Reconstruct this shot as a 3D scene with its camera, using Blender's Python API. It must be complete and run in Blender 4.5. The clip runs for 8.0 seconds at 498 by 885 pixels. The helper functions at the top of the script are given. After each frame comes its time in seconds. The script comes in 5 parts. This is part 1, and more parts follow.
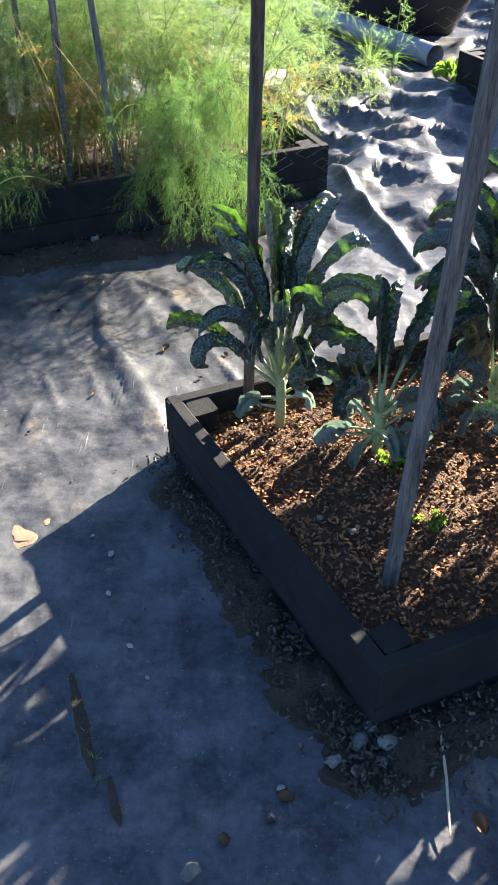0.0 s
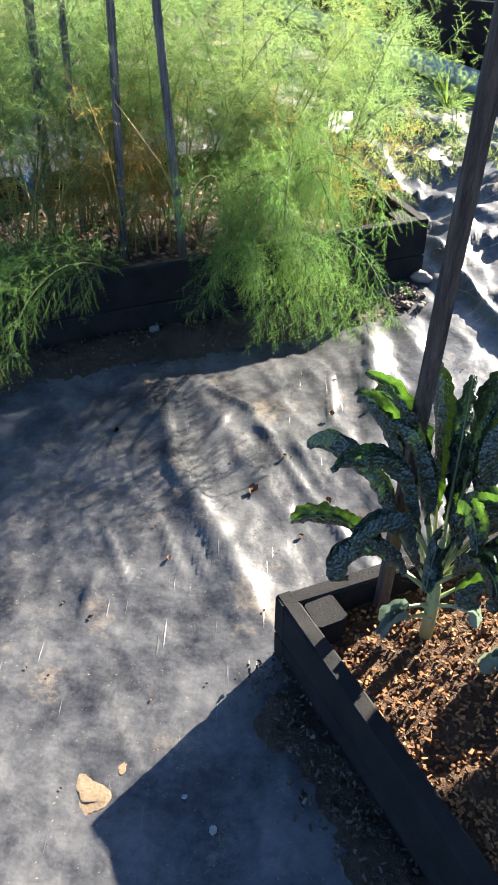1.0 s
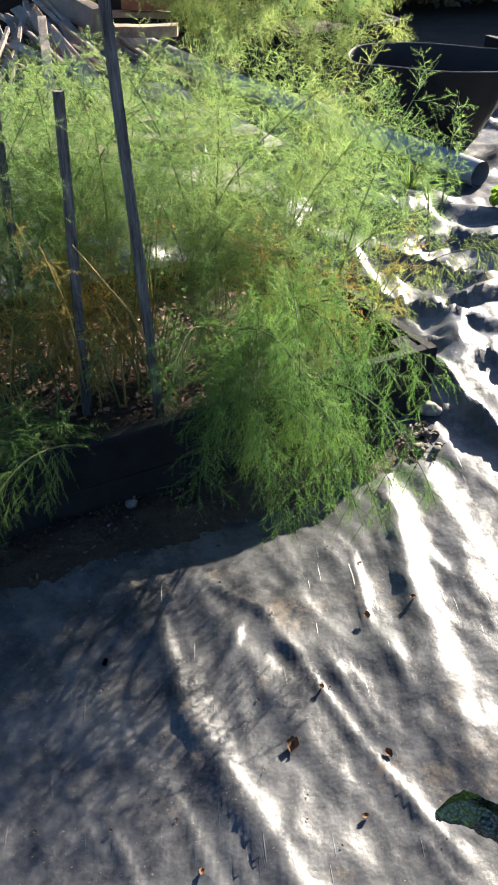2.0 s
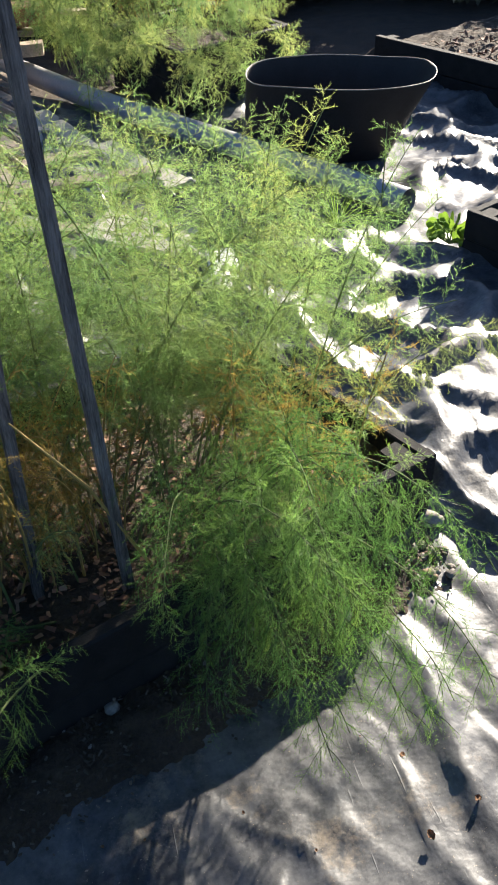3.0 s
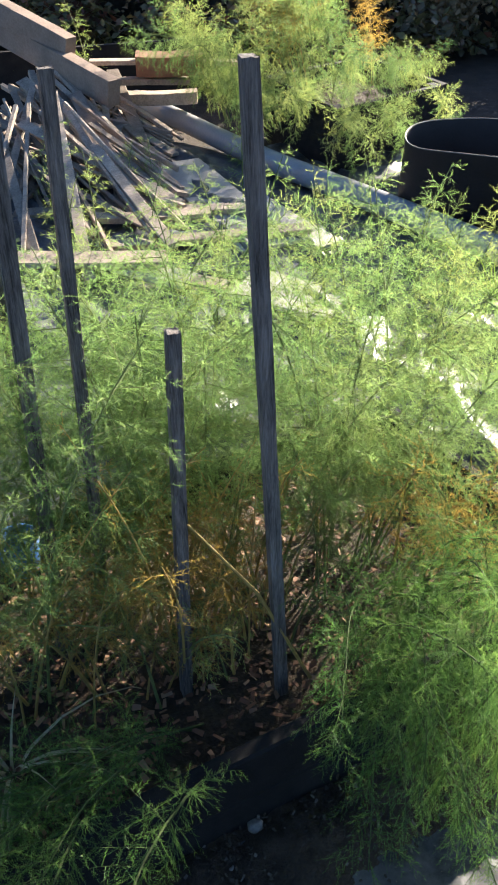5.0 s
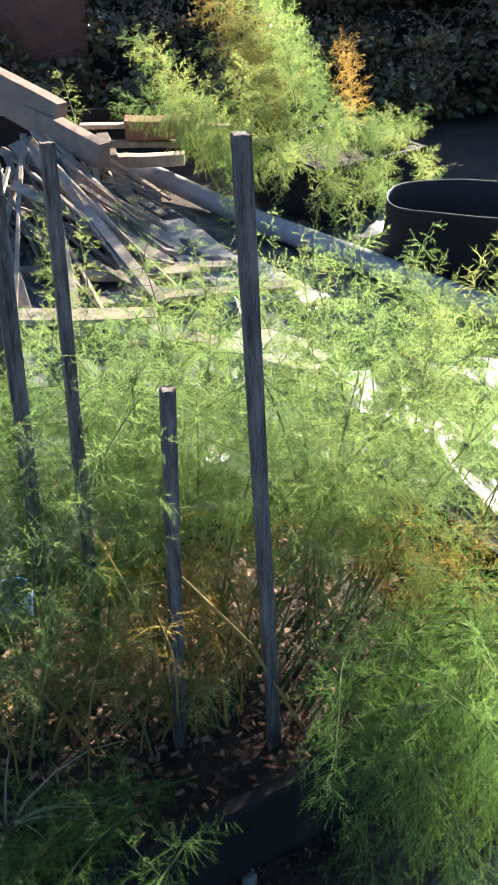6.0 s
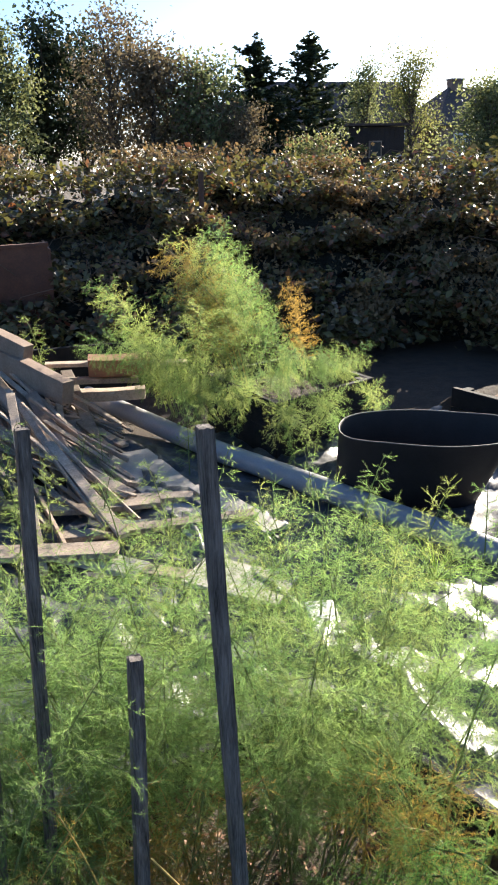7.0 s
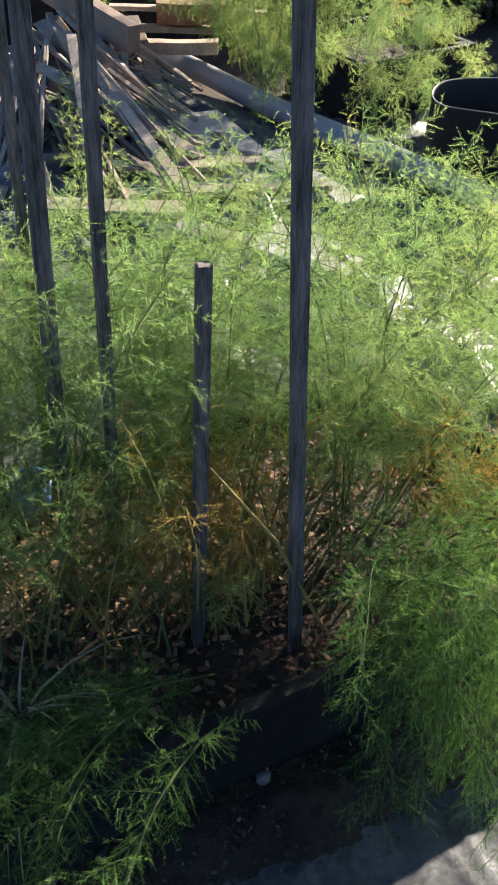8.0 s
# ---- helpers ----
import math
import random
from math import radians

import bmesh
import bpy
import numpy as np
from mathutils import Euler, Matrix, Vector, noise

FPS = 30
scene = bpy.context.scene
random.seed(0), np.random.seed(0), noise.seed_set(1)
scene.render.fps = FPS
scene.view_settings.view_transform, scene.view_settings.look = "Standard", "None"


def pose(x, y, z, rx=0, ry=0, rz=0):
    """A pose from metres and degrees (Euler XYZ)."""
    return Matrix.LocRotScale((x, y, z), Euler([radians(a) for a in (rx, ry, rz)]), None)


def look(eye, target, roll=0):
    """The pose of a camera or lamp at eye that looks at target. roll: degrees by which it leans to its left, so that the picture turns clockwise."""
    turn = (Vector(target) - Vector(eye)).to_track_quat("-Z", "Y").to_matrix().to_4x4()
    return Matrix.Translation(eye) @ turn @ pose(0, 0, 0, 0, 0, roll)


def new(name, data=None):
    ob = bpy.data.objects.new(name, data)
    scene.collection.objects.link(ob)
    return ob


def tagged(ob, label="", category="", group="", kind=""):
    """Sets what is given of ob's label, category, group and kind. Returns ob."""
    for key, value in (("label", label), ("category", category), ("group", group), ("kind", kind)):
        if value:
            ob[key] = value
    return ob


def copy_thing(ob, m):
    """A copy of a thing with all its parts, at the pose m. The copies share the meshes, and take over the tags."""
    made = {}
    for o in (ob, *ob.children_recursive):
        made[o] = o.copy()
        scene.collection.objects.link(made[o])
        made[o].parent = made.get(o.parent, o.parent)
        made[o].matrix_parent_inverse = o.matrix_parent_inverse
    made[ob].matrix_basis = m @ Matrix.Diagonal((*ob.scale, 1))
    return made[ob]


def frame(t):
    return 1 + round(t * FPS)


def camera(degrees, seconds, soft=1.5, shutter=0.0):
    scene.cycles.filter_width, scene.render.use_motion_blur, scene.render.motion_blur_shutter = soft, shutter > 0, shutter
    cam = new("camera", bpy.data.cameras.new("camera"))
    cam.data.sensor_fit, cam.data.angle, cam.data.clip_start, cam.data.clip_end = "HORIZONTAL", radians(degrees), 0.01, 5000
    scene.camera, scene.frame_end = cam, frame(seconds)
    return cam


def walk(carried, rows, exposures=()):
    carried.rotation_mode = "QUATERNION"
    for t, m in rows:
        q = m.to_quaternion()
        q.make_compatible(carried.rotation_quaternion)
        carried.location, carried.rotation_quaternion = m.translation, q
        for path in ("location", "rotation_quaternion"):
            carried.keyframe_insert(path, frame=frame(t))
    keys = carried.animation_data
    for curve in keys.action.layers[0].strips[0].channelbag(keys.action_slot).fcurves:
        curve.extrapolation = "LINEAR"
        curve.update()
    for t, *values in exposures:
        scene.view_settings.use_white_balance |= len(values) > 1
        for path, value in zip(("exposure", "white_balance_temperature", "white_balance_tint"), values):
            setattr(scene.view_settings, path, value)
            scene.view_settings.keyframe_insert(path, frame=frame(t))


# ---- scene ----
cam = camera(32.3, 8.0, 1.9)
# seconds, eye x y z, heading, pitch, roll
PATH = [
    (0.00, 0.082, 0.091, 1.620, 0.85, -38.85, -1.00),
    (0.50, -0.050, 0.413, 1.539, 0.05, -39.67, 0.96),
    (1.00, -0.214, 0.813, 1.610, 1.12, -38.52, -0.13),
    (1.50, -0.372, 1.189, 1.636, -2.36, -37.47, 0.65),
    (1.70, -0.411, 1.294, 1.655, -3.82, -36.28, 0.62),
    (2.80, -0.516, 2.089, 1.755, -11.09, -38.43, -2.04),
    (3.00, -0.577, 2.169, 1.788, -14.41, -38.10, -1.23),
    (3.50, -0.701, 2.318, 1.846, -18.96, -36.63, 0.86),
    (3.80, -0.689, 2.358, 1.861, -15.65, -36.86, -0.16),
    (4.00, -0.713, 2.390, 1.839, -13.05, -37.09, -0.05),
    (4.30, -0.721, 2.396, 1.843, -9.49, -37.03, -0.59),
    (4.50, -0.721, 2.396, 1.843, -7.87, -36.70, -0.69),
    (4.70, -0.721, 2.396, 1.843, -6.69, -36.19, -0.86),
    (5.80, -0.747, 2.373, 1.844, -7.11, -34.08, -0.75),
    (6.00, -0.742, 2.357, 1.875, -7.83, -32.34, -0.64),
    (6.50, -0.745, 2.349, 1.958, -10.23, -23.05, -0.64),
    (7.00, -0.750, 2.361, 1.991, -10.98, -18.51, -0.95),
    (7.50, -0.744, 2.408, 1.895, -9.64, -27.09, -0.07),
    (8.00, -0.772, 2.417, 1.773, -6.65, -37.92, 1.37),
]
EXPO = [(0.0, 3.1), (1.0, 2.9), (1.5, 2.55), (3.0, 2.2), (3.6, 2.15), (4.0, 2.0), (4.5, 2.45), (5.8, 2.6), (6.2, 2.8), (6.5, 2.95), (6.8, 2.55), (7.0, 2.25), (7.25, 1.7), (7.45, 1.4), (7.65, 1.55), (8.0, 2.2)]
walk(cam, [(t, pose(x, y, z, 90 + p, 0, h) @ pose(0, 0, 0, 0, 0, r)) for t, x, y, z, h, p, r in PATH], EXPO)

# ---- daylight ----
SUN_AZ, SUN_EL = radians(41), radians(20)
world = bpy.data.worlds.new("sky")
scene.world = world
world.use_nodes = True
wn = world.node_tree
sky = wn.nodes.new("ShaderNodeTexSky")
sky.sky_type, sky.sun_disc = "NISHITA", False
sky.sun_elevation, sky.sun_rotation = SUN_EL, SUN_AZ
sky.air_density, sky.dust_density, sky.ozone_density = 0.75, 0.8, 5.0
wn.nodes["Background"].inputs[1].default_value = 0.055
wn.links.new(sky.outputs[0], wn.nodes["Background"].inputs[0])
sun = new("sun", bpy.data.lights.new("sun", "SUN"))
sun.data.energy, sun.data.angle, sun.data.color = 5.0, radians(0.53), (1.0, 0.90, 0.76)
SUN_DIR = Vector((math.cos(SUN_EL) * math.sin(SUN_AZ), math.cos(SUN_EL) * math.cos(SUN_AZ), math.sin(SUN_EL)))
sun.matrix_world = look(SUN_DIR * 50, (0, 0, 0))

# ---- materials ----


def mat(name, rough=0.7, metal=0.0, spec=0.5):
    m = bpy.data.materials.new(name)
    m.use_nodes = True
    b = m.node_tree.nodes["Principled BSDF"]
    b.inputs["Roughness"].default_value, b.inputs["Metallic"].default_value = rough, metal
    b.inputs["Specular IOR Level"].default_value = spec
    return m, m.node_tree, b


def nd(nt, kind, **kw):
    n = nt.nodes.new(kind)
    for k, v in kw.items():
        n.inputs[k.replace("_", " ")].default_value = v
    return n


def coords(nt, stretch=(1, 1, 1)):
    tc, mp = nt.nodes.new("ShaderNodeTexCoord"), nt.nodes.new("ShaderNodeMapping")
    mp.inputs["Scale"].default_value = stretch
    nt.links.new(tc.outputs["Object"], mp.inputs[0])
    return mp.outputs[0]


def noise_tex(nt, co, scale, detail=6.0, rough=0.6):
    n = nd(nt, "ShaderNodeTexNoise", Scale=scale, Detail=detail, Roughness=rough)
    nt.links.new(co, n.inputs["Vector"])
    return n.outputs["Fac"]


def ramp(nt, fac, stops):
    r = nt.nodes.new("ShaderNodeValToRGB")
    e = r.color_ramp.elements
    while len(e) < len(stops):
        e.new(0.5)
    for i, (p, c) in enumerate(stops):
        e[i].position, e[i].color = p, (*c, 1)
    nt.links.new(fac, r.inputs[0])
    return r.outputs[0]


def mix(nt, fac, a, b, mode="MIX"):
    m = nt.nodes.new("ShaderNodeMix")
    m.data_type, m.blend_type = "RGBA", mode
    for sock, v in ((m.inputs[0], fac), (m.inputs[6], a), (m.inputs[7], b)):
        if isinstance(v, (int, float)):
            sock.default_value = v
        elif isinstance(v, tuple):
            sock.default_value = (*v, 1)
        else:
            nt.links.new(v, sock)
    return m.outputs[2]


def bump(nt, b, height, strength=0.4, dist=0.005):
    n = nd(nt, "ShaderNodeBump", Strength=strength, Distance=dist)
    nt.links.new(height, n.inputs["Height"])
    nt.links.new(n.outputs[0], b.inputs["Normal"])


def grainy(name, stops, scale, rough=0.8, fine=120, bump_s=0.4, bump_d=0.004, stretch=(1, 1, 1), spec=0.4, vary=0.0):
    """Two scales of noise for colour, a fine one for relief."""
    m, nt, b = mat(name, rough, 0, spec)
    co = coords(nt, stretch)
    big, small = noise_tex(nt, co, scale), noise_tex(nt, co, fine, 4, 0.7)
    c = mix(nt, 0.45, ramp(nt, big, stops), ramp(nt, small, stops))
    if vary:
        oi = nt.nodes.new("ShaderNodeObjectInfo")
        v = ramp(nt, oi.outputs["Random"], [(0, (1 - vary,) * 3), (1, (1 + vary,) * 3)])
        c = mix(nt, 1.0, c, v, "MULTIPLY")
    nt.links.new(c, b.inputs["Base Color"])
    bump(nt, b, small, bump_s, bump_d)
    return m


def leafy(name, stops, translucent, rough=0.55, spec=0.3, island=True, noise_scale=6.0):
    """Leaf: glossy top with light coming through, tinted by island and by clump."""
    m, nt, b = mat(name, rough, 0, spec)
    co = coords(nt)
    n = noise_tex(nt, co, noise_scale, 3)
    c = ramp(nt, n, stops)
    src = nt.nodes.new("ShaderNodeNewGeometry").outputs["Random Per Island"] if island else nt.nodes.new("ShaderNodeObjectInfo").outputs["Random"]
    c = mix(nt, 1.0, c, ramp(nt, src, [(0, (0.65, 0.72, 0.7)), (1, (1.3, 1.2, 1.1))]), "MULTIPLY")
    nt.links.new(c, b.inputs["Base Color"])
    tr = nt.nodes.new("ShaderNodeBsdfTranslucent")
    nt.links.new(mix(nt, 1.0, c, (1.5, 1.5, 1.2), "MULTIPLY"), tr.inputs[0])
    ms = nt.nodes.new("ShaderNodeMixShader")
    ms.inputs[0].default_value = translucent
    nt.links.new(b.outputs[0], ms.inputs[1])
    nt.links.new(tr.outputs[0], ms.inputs[2])
    nt.links.new(ms.outputs[0], nt.nodes["Material Output"].inputs[0])
    return m


def plastic_sheet(name):
    """Black polythene under a film of dust, with dried mud, scuffs and fine creases."""
    m, nt, b = mat(name, 0.5, 0, 0.3)
    co = coords(nt)
    dust, fine = noise_tex(nt, co, 4.2, 10, 0.72), noise_tex(nt, co, 48.0, 7, 0.75)
    film = mix(nt, 0.45, ramp(nt, dust, [(0.40, (0.012, 0.014, 0.019)), (0.62, (0.140, 0.140, 0.141))]), ramp(nt, fine, [(0.34, (0.012, 0.014, 0.018)), (0.70, (0.094, 0.094, 0.094))]))
    mud = ramp(nt, noise_tex(nt, co, 3.1, 10, 0.78), [(0.56, (0, 0, 0)), (0.66, (0.6, 0.6, 0.6))])
    c = mix(nt, mud, film, (0.25, 0.20, 0.145))
    creases = []
    for turn, seed, thin in ((0.5, 0.0, 90), (-0.9, 7.0, 120), (1.3, 13.0, 70), (0.1, 23.0, 110)):
        mp = nt.nodes.new("ShaderNodeMapping")
        mp.inputs["Rotation"].default_value, mp.inputs["Location"].default_value, mp.inputs["Scale"].default_value = (0, 0, turn), (seed, seed, 0), (thin, 5.0, 1)
        nt.links.new(co, mp.inputs[0])
        scuff = ramp(nt, noise_tex(nt, mp.outputs[0], 1.0, 2, 0.4), [(0.735, (0, 0, 0)), (0.80, (0.22, 0.22, 0.22))])
        creases.append(scuff)
        c = mix(nt, scuff, c, (0.25, 0.24, 0.225))
    crumbs = ramp(nt, noise_tex(nt, co, 140.0, 3, 0.5), [(0.68, (0, 0, 0)), (0.74, (0.8, 0.8, 0.8))])
    c = mix(nt, crumbs, c, (0.24, 0.20, 0.155))
    nt.links.new(c, b.inputs["Base Color"])
    rr = ramp(nt, noise_tex(nt, co, 7.0, 8, 0.72), [(0.32, (0.30,) * 3), (0.7, (0.52,) * 3)])
    nt.links.new(rr, b.inputs["Roughness"])
    ridge = nd(nt, "ShaderNodeTexNoise", Scale=2.3, Detail=2.0, Roughness=0.4, Distortion=0.5)
    nt.links.new(co, ridge.inputs["Vector"])
    h = mix(nt, 0.012, mix(nt, 0.17, ridge.outputs["Fac"], noise_tex(nt, co, 7.0, 4, 0.5)), fine)
    for crease in creases:
        h = mix(nt, 0.05, h, crease, "ADD")
    bump(nt, b, h, 1.0, 0.058)
    return m


SHEET = plastic_sheet("black_polythene")
SOIL = grainy("garden_soil", [(0.3, (0.022, 0.016, 0.011)), (0.7, (0.085, 0.058, 0.036))], 9, 0.95, 90, 1.0, 0.02)
MULCH_SOIL = grainy("wood_chip_soil", [(0.3, (0.030, 0.016, 0.008)), (0.7, (0.16, 0.085, 0.04))], 14, 0.95, 120, 1.0, 0.02)
BOARD = grainy("black_bed_board", [(0.3, (0.006, 0.006, 0.007)), (0.7, (0.024, 0.023, 0.022))], 14, 0.85, 260, 0.6, 0.003, (1, 1, 1), 0.18)
STAKE = grainy("weathered_stake_wood", [(0.36, (0.022, 0.018, 0.015)), (0.48, (0.115, 0.096, 0.083)), (0.72, (0.31, 0.265, 0.235))], 12, 0.9, 60, 1.0, 0.004, (6, 6, 0.5))
STAKE_BROWN = grainy("brown_stake_wood", [(0.36, (0.020, 0.013, 0.010)), (0.50, (0.075, 0.050, 0.038)), (0.74, (0.20, 0.145, 0.11))], 12, 0.9, 60, 1.0, 0.004, (6, 6, 0.5))
LUMBER = grainy("grey_weathered_lumber", [(0.3, (0.12, 0.092, 0.070)), (0.7, (0.42, 0.335, 0.255))], 10, 0.85, 80, 0.5, 0.003, (1, 1, 1), 0.3, 0.35)
TUB_PLASTIC = grainy("dark_tub_plastic", [(0.3, (0.014, 0.012, 0.012)), (0.7, (0.028, 0.025, 0.024))], 6, 0.6, 90, 0.2, 0.002, (1, 1, 1), 0.2)
TUB_RIM = grainy("grey_tub_rim", [(0.3, (0.05, 0.048, 0.047)), (0.7, (0.14, 0.135, 0.13))], 12, 0.5, 90, 0.2, 0.002)
PIPE_GREY = grainy("grey_pvc", [(0.3, (0.21, 0.21, 0.22)), (0.7, (0.34, 0.335, 0.335))], 5, 0.42, 90, 0.12, 0.002)
STONE = grainy("pebble_stone", [(0.3, (0.08, 0.07, 0.06)), (0.7, (0.28, 0.25, 0.215))], 30, 0.85, 160, 0.4, 0.003, (1, 1, 1), 0.3, 0.4)
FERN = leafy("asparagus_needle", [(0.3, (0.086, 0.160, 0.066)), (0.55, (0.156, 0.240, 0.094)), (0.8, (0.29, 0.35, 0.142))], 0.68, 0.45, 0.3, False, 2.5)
FERN_STEM = grainy("asparagus_stem", [(0.3, (0.09, 0.13, 0.04)), (0.7, (0.19, 0.21, 0.08))], 30, 0.8, 200, 0.2, 0.001, (1, 1, 1), 0.15)
def bramble_material():
    """Dark glossy leaf; a few yellow, fewer red."""
    m, nt, b = mat("bramble_leaf", 0.32, 0, 0.35)
    gi = nt.nodes.new("ShaderNodeNewGeometry").outputs["Random Per Island"]
    c = ramp(nt, gi, [(0.0, (0.060, 0.046, 0.022)), (0.40, (0.112, 0.092, 0.042)), (0.68, (0.135, 0.124, 0.046)), (0.78, (0.17, 0.14, 0.045)), (0.90, (0.16, 0.095, 0.052)), (1.0, (0.21, 0.065, 0.038))])
    nt.links.new(c, b.inputs["Base Color"])
    tr = nt.nodes.new("ShaderNodeBsdfTranslucent")
    nt.links.new(mix(nt, 1.0, c, (1.2, 1.35, 0.9), "MULTIPLY"), tr.inputs[0])
    ms = nt.nodes.new("ShaderNodeMixShader")
    ms.inputs[0].default_value = 0.25
    nt.links.new(b.outputs[0], ms.inputs[1])
    nt.links.new(tr.outputs[0], ms.inputs[2])
    nt.links.new(ms.outputs[0], nt.nodes["Material Output"].inputs[0])
    return m


BRAMBLE = bramble_material()
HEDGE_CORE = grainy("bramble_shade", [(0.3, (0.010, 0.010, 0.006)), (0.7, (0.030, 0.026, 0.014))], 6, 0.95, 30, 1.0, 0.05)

# ---- mesh helpers ----


def mesh_of(name, verts, faces, smooth=False):
    me = bpy.data.meshes.new(name)
    me.from_pydata(verts, [], faces)
    if smooth:
        me.polygons.foreach_set("use_smooth", [True] * len(me.polygons))
    me.update()
    return me


def to_mesh(name, bm, smooth=False):
    bmesh.ops.recalc_face_normals(bm, faces=bm.faces)
    me = bpy.data.meshes.new(name)
    bm.to_mesh(me)
    bm.free()
    if smooth:
        me.polygons.foreach_set("use_smooth", [True] * len(me.polygons))
    return me


def thing(name, at, label, category, group="", kind=""):
    ob = new(name)
    ob.location = at
    ob.empty_display_size = 0.1
    return tagged(ob, label, category, group, kind)


def part(name, data, material, parent, label="", smooth=False):
    """One mesh in world coordinates under a thing or a part."""
    me = to_mesh(name, data, smooth) if isinstance(data, bmesh.types.BMesh) else data
    if material and not me.materials:
        me.materials.append(material)
    ob = new(name, me)
    base, up = Vector(), parent
    while up:
        base += up.location
        up = up.parent
    ob.parent = parent
    ob.location = -base if parent else (0, 0, 0)
    return tagged(ob, label)


def solo(name, data, material, label, category, group="", kind="", smooth=False):
    me = to_mesh(name, data, smooth) if isinstance(data, bmesh.types.BMesh) else data
    if material and not me.materials:
        me.materials.append(material)
    return tagged(new(name, me), label, category, group, kind)


def beam(p0, p1, w, h, up=(0, 0, 1), bev=0.004, cuts=6, rough=0.0015, bm=None, taper=1.0, bend=0.0):
    """A sawn length of timber from p0 to p1, w across and h along 'up', edges eased and faces a little uneven."""
    bm = bm or bmesh.new()
    p0, p1 = Vector(p0), Vector(p1)
    d = (p1 - p0).normalized()
    s = d.cross(Vector(up)).normalized()
    u = s.cross(d).normalized()
    b = min(bev, w * 0.3, h * 0.3)
    ring = [(-w / 2 + b, -h / 2), (w / 2 - b, -h / 2), (w / 2, -h / 2 + b), (w / 2, h / 2 - b), (w / 2 - b, h / 2), (-w / 2 + b, h / 2), (-w / 2, h / 2 - b), (-w / 2, -h / 2 + b)]
    rows = []
    for i in range(cuts + 1):
        f = i / cuts
        c = p0.lerp(p1, f) + u * (bend * math.sin(math.pi * f))
        k = 1 + (taper - 1) * f
        rows.append([bm.verts.new(c + s * (a * k + random.uniform(-rough, rough)) + u * (e * k + random.uniform(-rough, rough))) for a, e in ring])
    for a, c in zip(rows, rows[1:]):
        for i in range(8):
            bm.faces.new((a[i], a[(i + 1) % 8], c[(i + 1) % 8], c[i]))
    bm.faces.new(rows[0][::-1])
    bm.faces.new(rows[-1])
    return bm


def tube(points, radii, sides=8, bm=None, caps=True):
    bm = bm or bmesh.new()
    pts = [Vector(p) for p in points]
    rings = []
    for i, p in enumerate(pts):
        d = (pts[min(i + 1, len(pts) - 1)] - pts[max(i - 1, 0)]).normalized()
        a = d.orthogonal().normalized() if abs(d.z) > 0.9 else d.cross(Vector((0, 0, 1))).normalized()
        c = d.cross(a)
        rings.append([bm.verts.new(p + (a * math.cos(2 * math.pi * k / sides) + c * math.sin(2 * math.pi * k / sides)) * radii[i]) for k in range(sides)])
    for r, q in zip(rings, rings[1:]):
        for k in range(sides):
            bm.faces.new((r[k], r[(k + 1) % sides], q[(k + 1) % sides], q[k]))
    if caps:
        bm.faces.new(rings[0][::-1])
        bm.faces.new(rings[-1])
    return bm


def lump(bm, at, r, squash=0.7, jag=0.25, sub=1):
    """An uneven stone or clod."""
    made = bmesh.ops.create_icosphere(bm, subdivisions=sub, radius=1)["verts"]
    seed = Vector((random.uniform(0, 99), random.uniform(0, 99), 0))
    turn = Matrix.Rotation(random.uniform(0, 6.3), 3, "Z")
    for v in made:
        k = 1 + jag * noise.noise(v.co * 1.3 + seed) * 1.6
        c = turn @ Vector((v.co.x * k * 1.15, v.co.y * k * 0.85, v.co.z * k * squash))
        v.co = Vector(at) + c * r
    return bm


def fbm(x, y, s=1.0, o=4, z=0.0):
    return noise.fractal(Vector((x * s, y * s, z)), 1.0, 2.0, o)


# ---- ground ----


def near_line(x, y, ax, ay, bx, by):
    """Distance to a segment, and how far along it."""
    dx, dy = bx - ax, by - ay
    t = max(0, min(1, ((x - ax) * dx + (y - ay) * dy) / (dx * dx + dy * dy)))
    return math.hypot(x - ax - t * dx, y - ay - t * dy), t


def ground_height(x, y):
    return -0.035 + 0.012 * fbm(x, y, 3.0, 4) + 0.006 * fbm(x, y, 22, 2)


xs = [-600, -120, -40, -15, -7] + [-4 + 0.08 * i for i in range(101)] + [7, 15, 40, 120, 600]
ys = [-600, -100, -20, -4] + [-0.6 + 0.08 * i for i in range(146)] + [14, 20, 40, 80, 200, 900]
V = [(x, y, ground_height(x, y)) for y in ys for x in xs]
F = [(j * len(xs) + i, j * len(xs) + i + 1, (j + 1) * len(xs) + i + 1, (j + 1) * len(xs) + i) for j in range(len(ys) - 1) for i in range(len(xs) - 1)]
solo("ground", mesh_of("ground", V, F, True), SOIL, "dark bare garden soil with scattered grit", "ground", kind="structure", smooth=True)

FOLDS = [(-0.62, 3.12, -0.24, 2.18, 0.015, 0.050), (-0.45, 3.15, -0.12, 2.45, 0.009, 0.030), (-0.05, 3.25, 0.10, 2.55, 0.010, 0.035),
         (0.18, 3.45, 0.12, 2.75, 0.018, 0.05), (0.45, 4.15, 0.72, 3.2, 0.045, 0.028), (0.3, 3.55, 0.33, 3.0, 0.014, 0.05), (-0.95, 2.7, -0.75, 1.9, 0.014, 0.06),
         (-0.53, 3.07, -0.47, 2.70, 0.008, 0.022), (-0.47, 2.70, -0.33, 2.46, 0.008, 0.025), (-0.33, 2.46, -0.20, 2.15, 0.009, 0.028), (0.17, 3.56, 0.13, 2.99, 0.012, 0.03), (0.17, 2.92, 0.14, 2.44, 0.010, 0.04)]
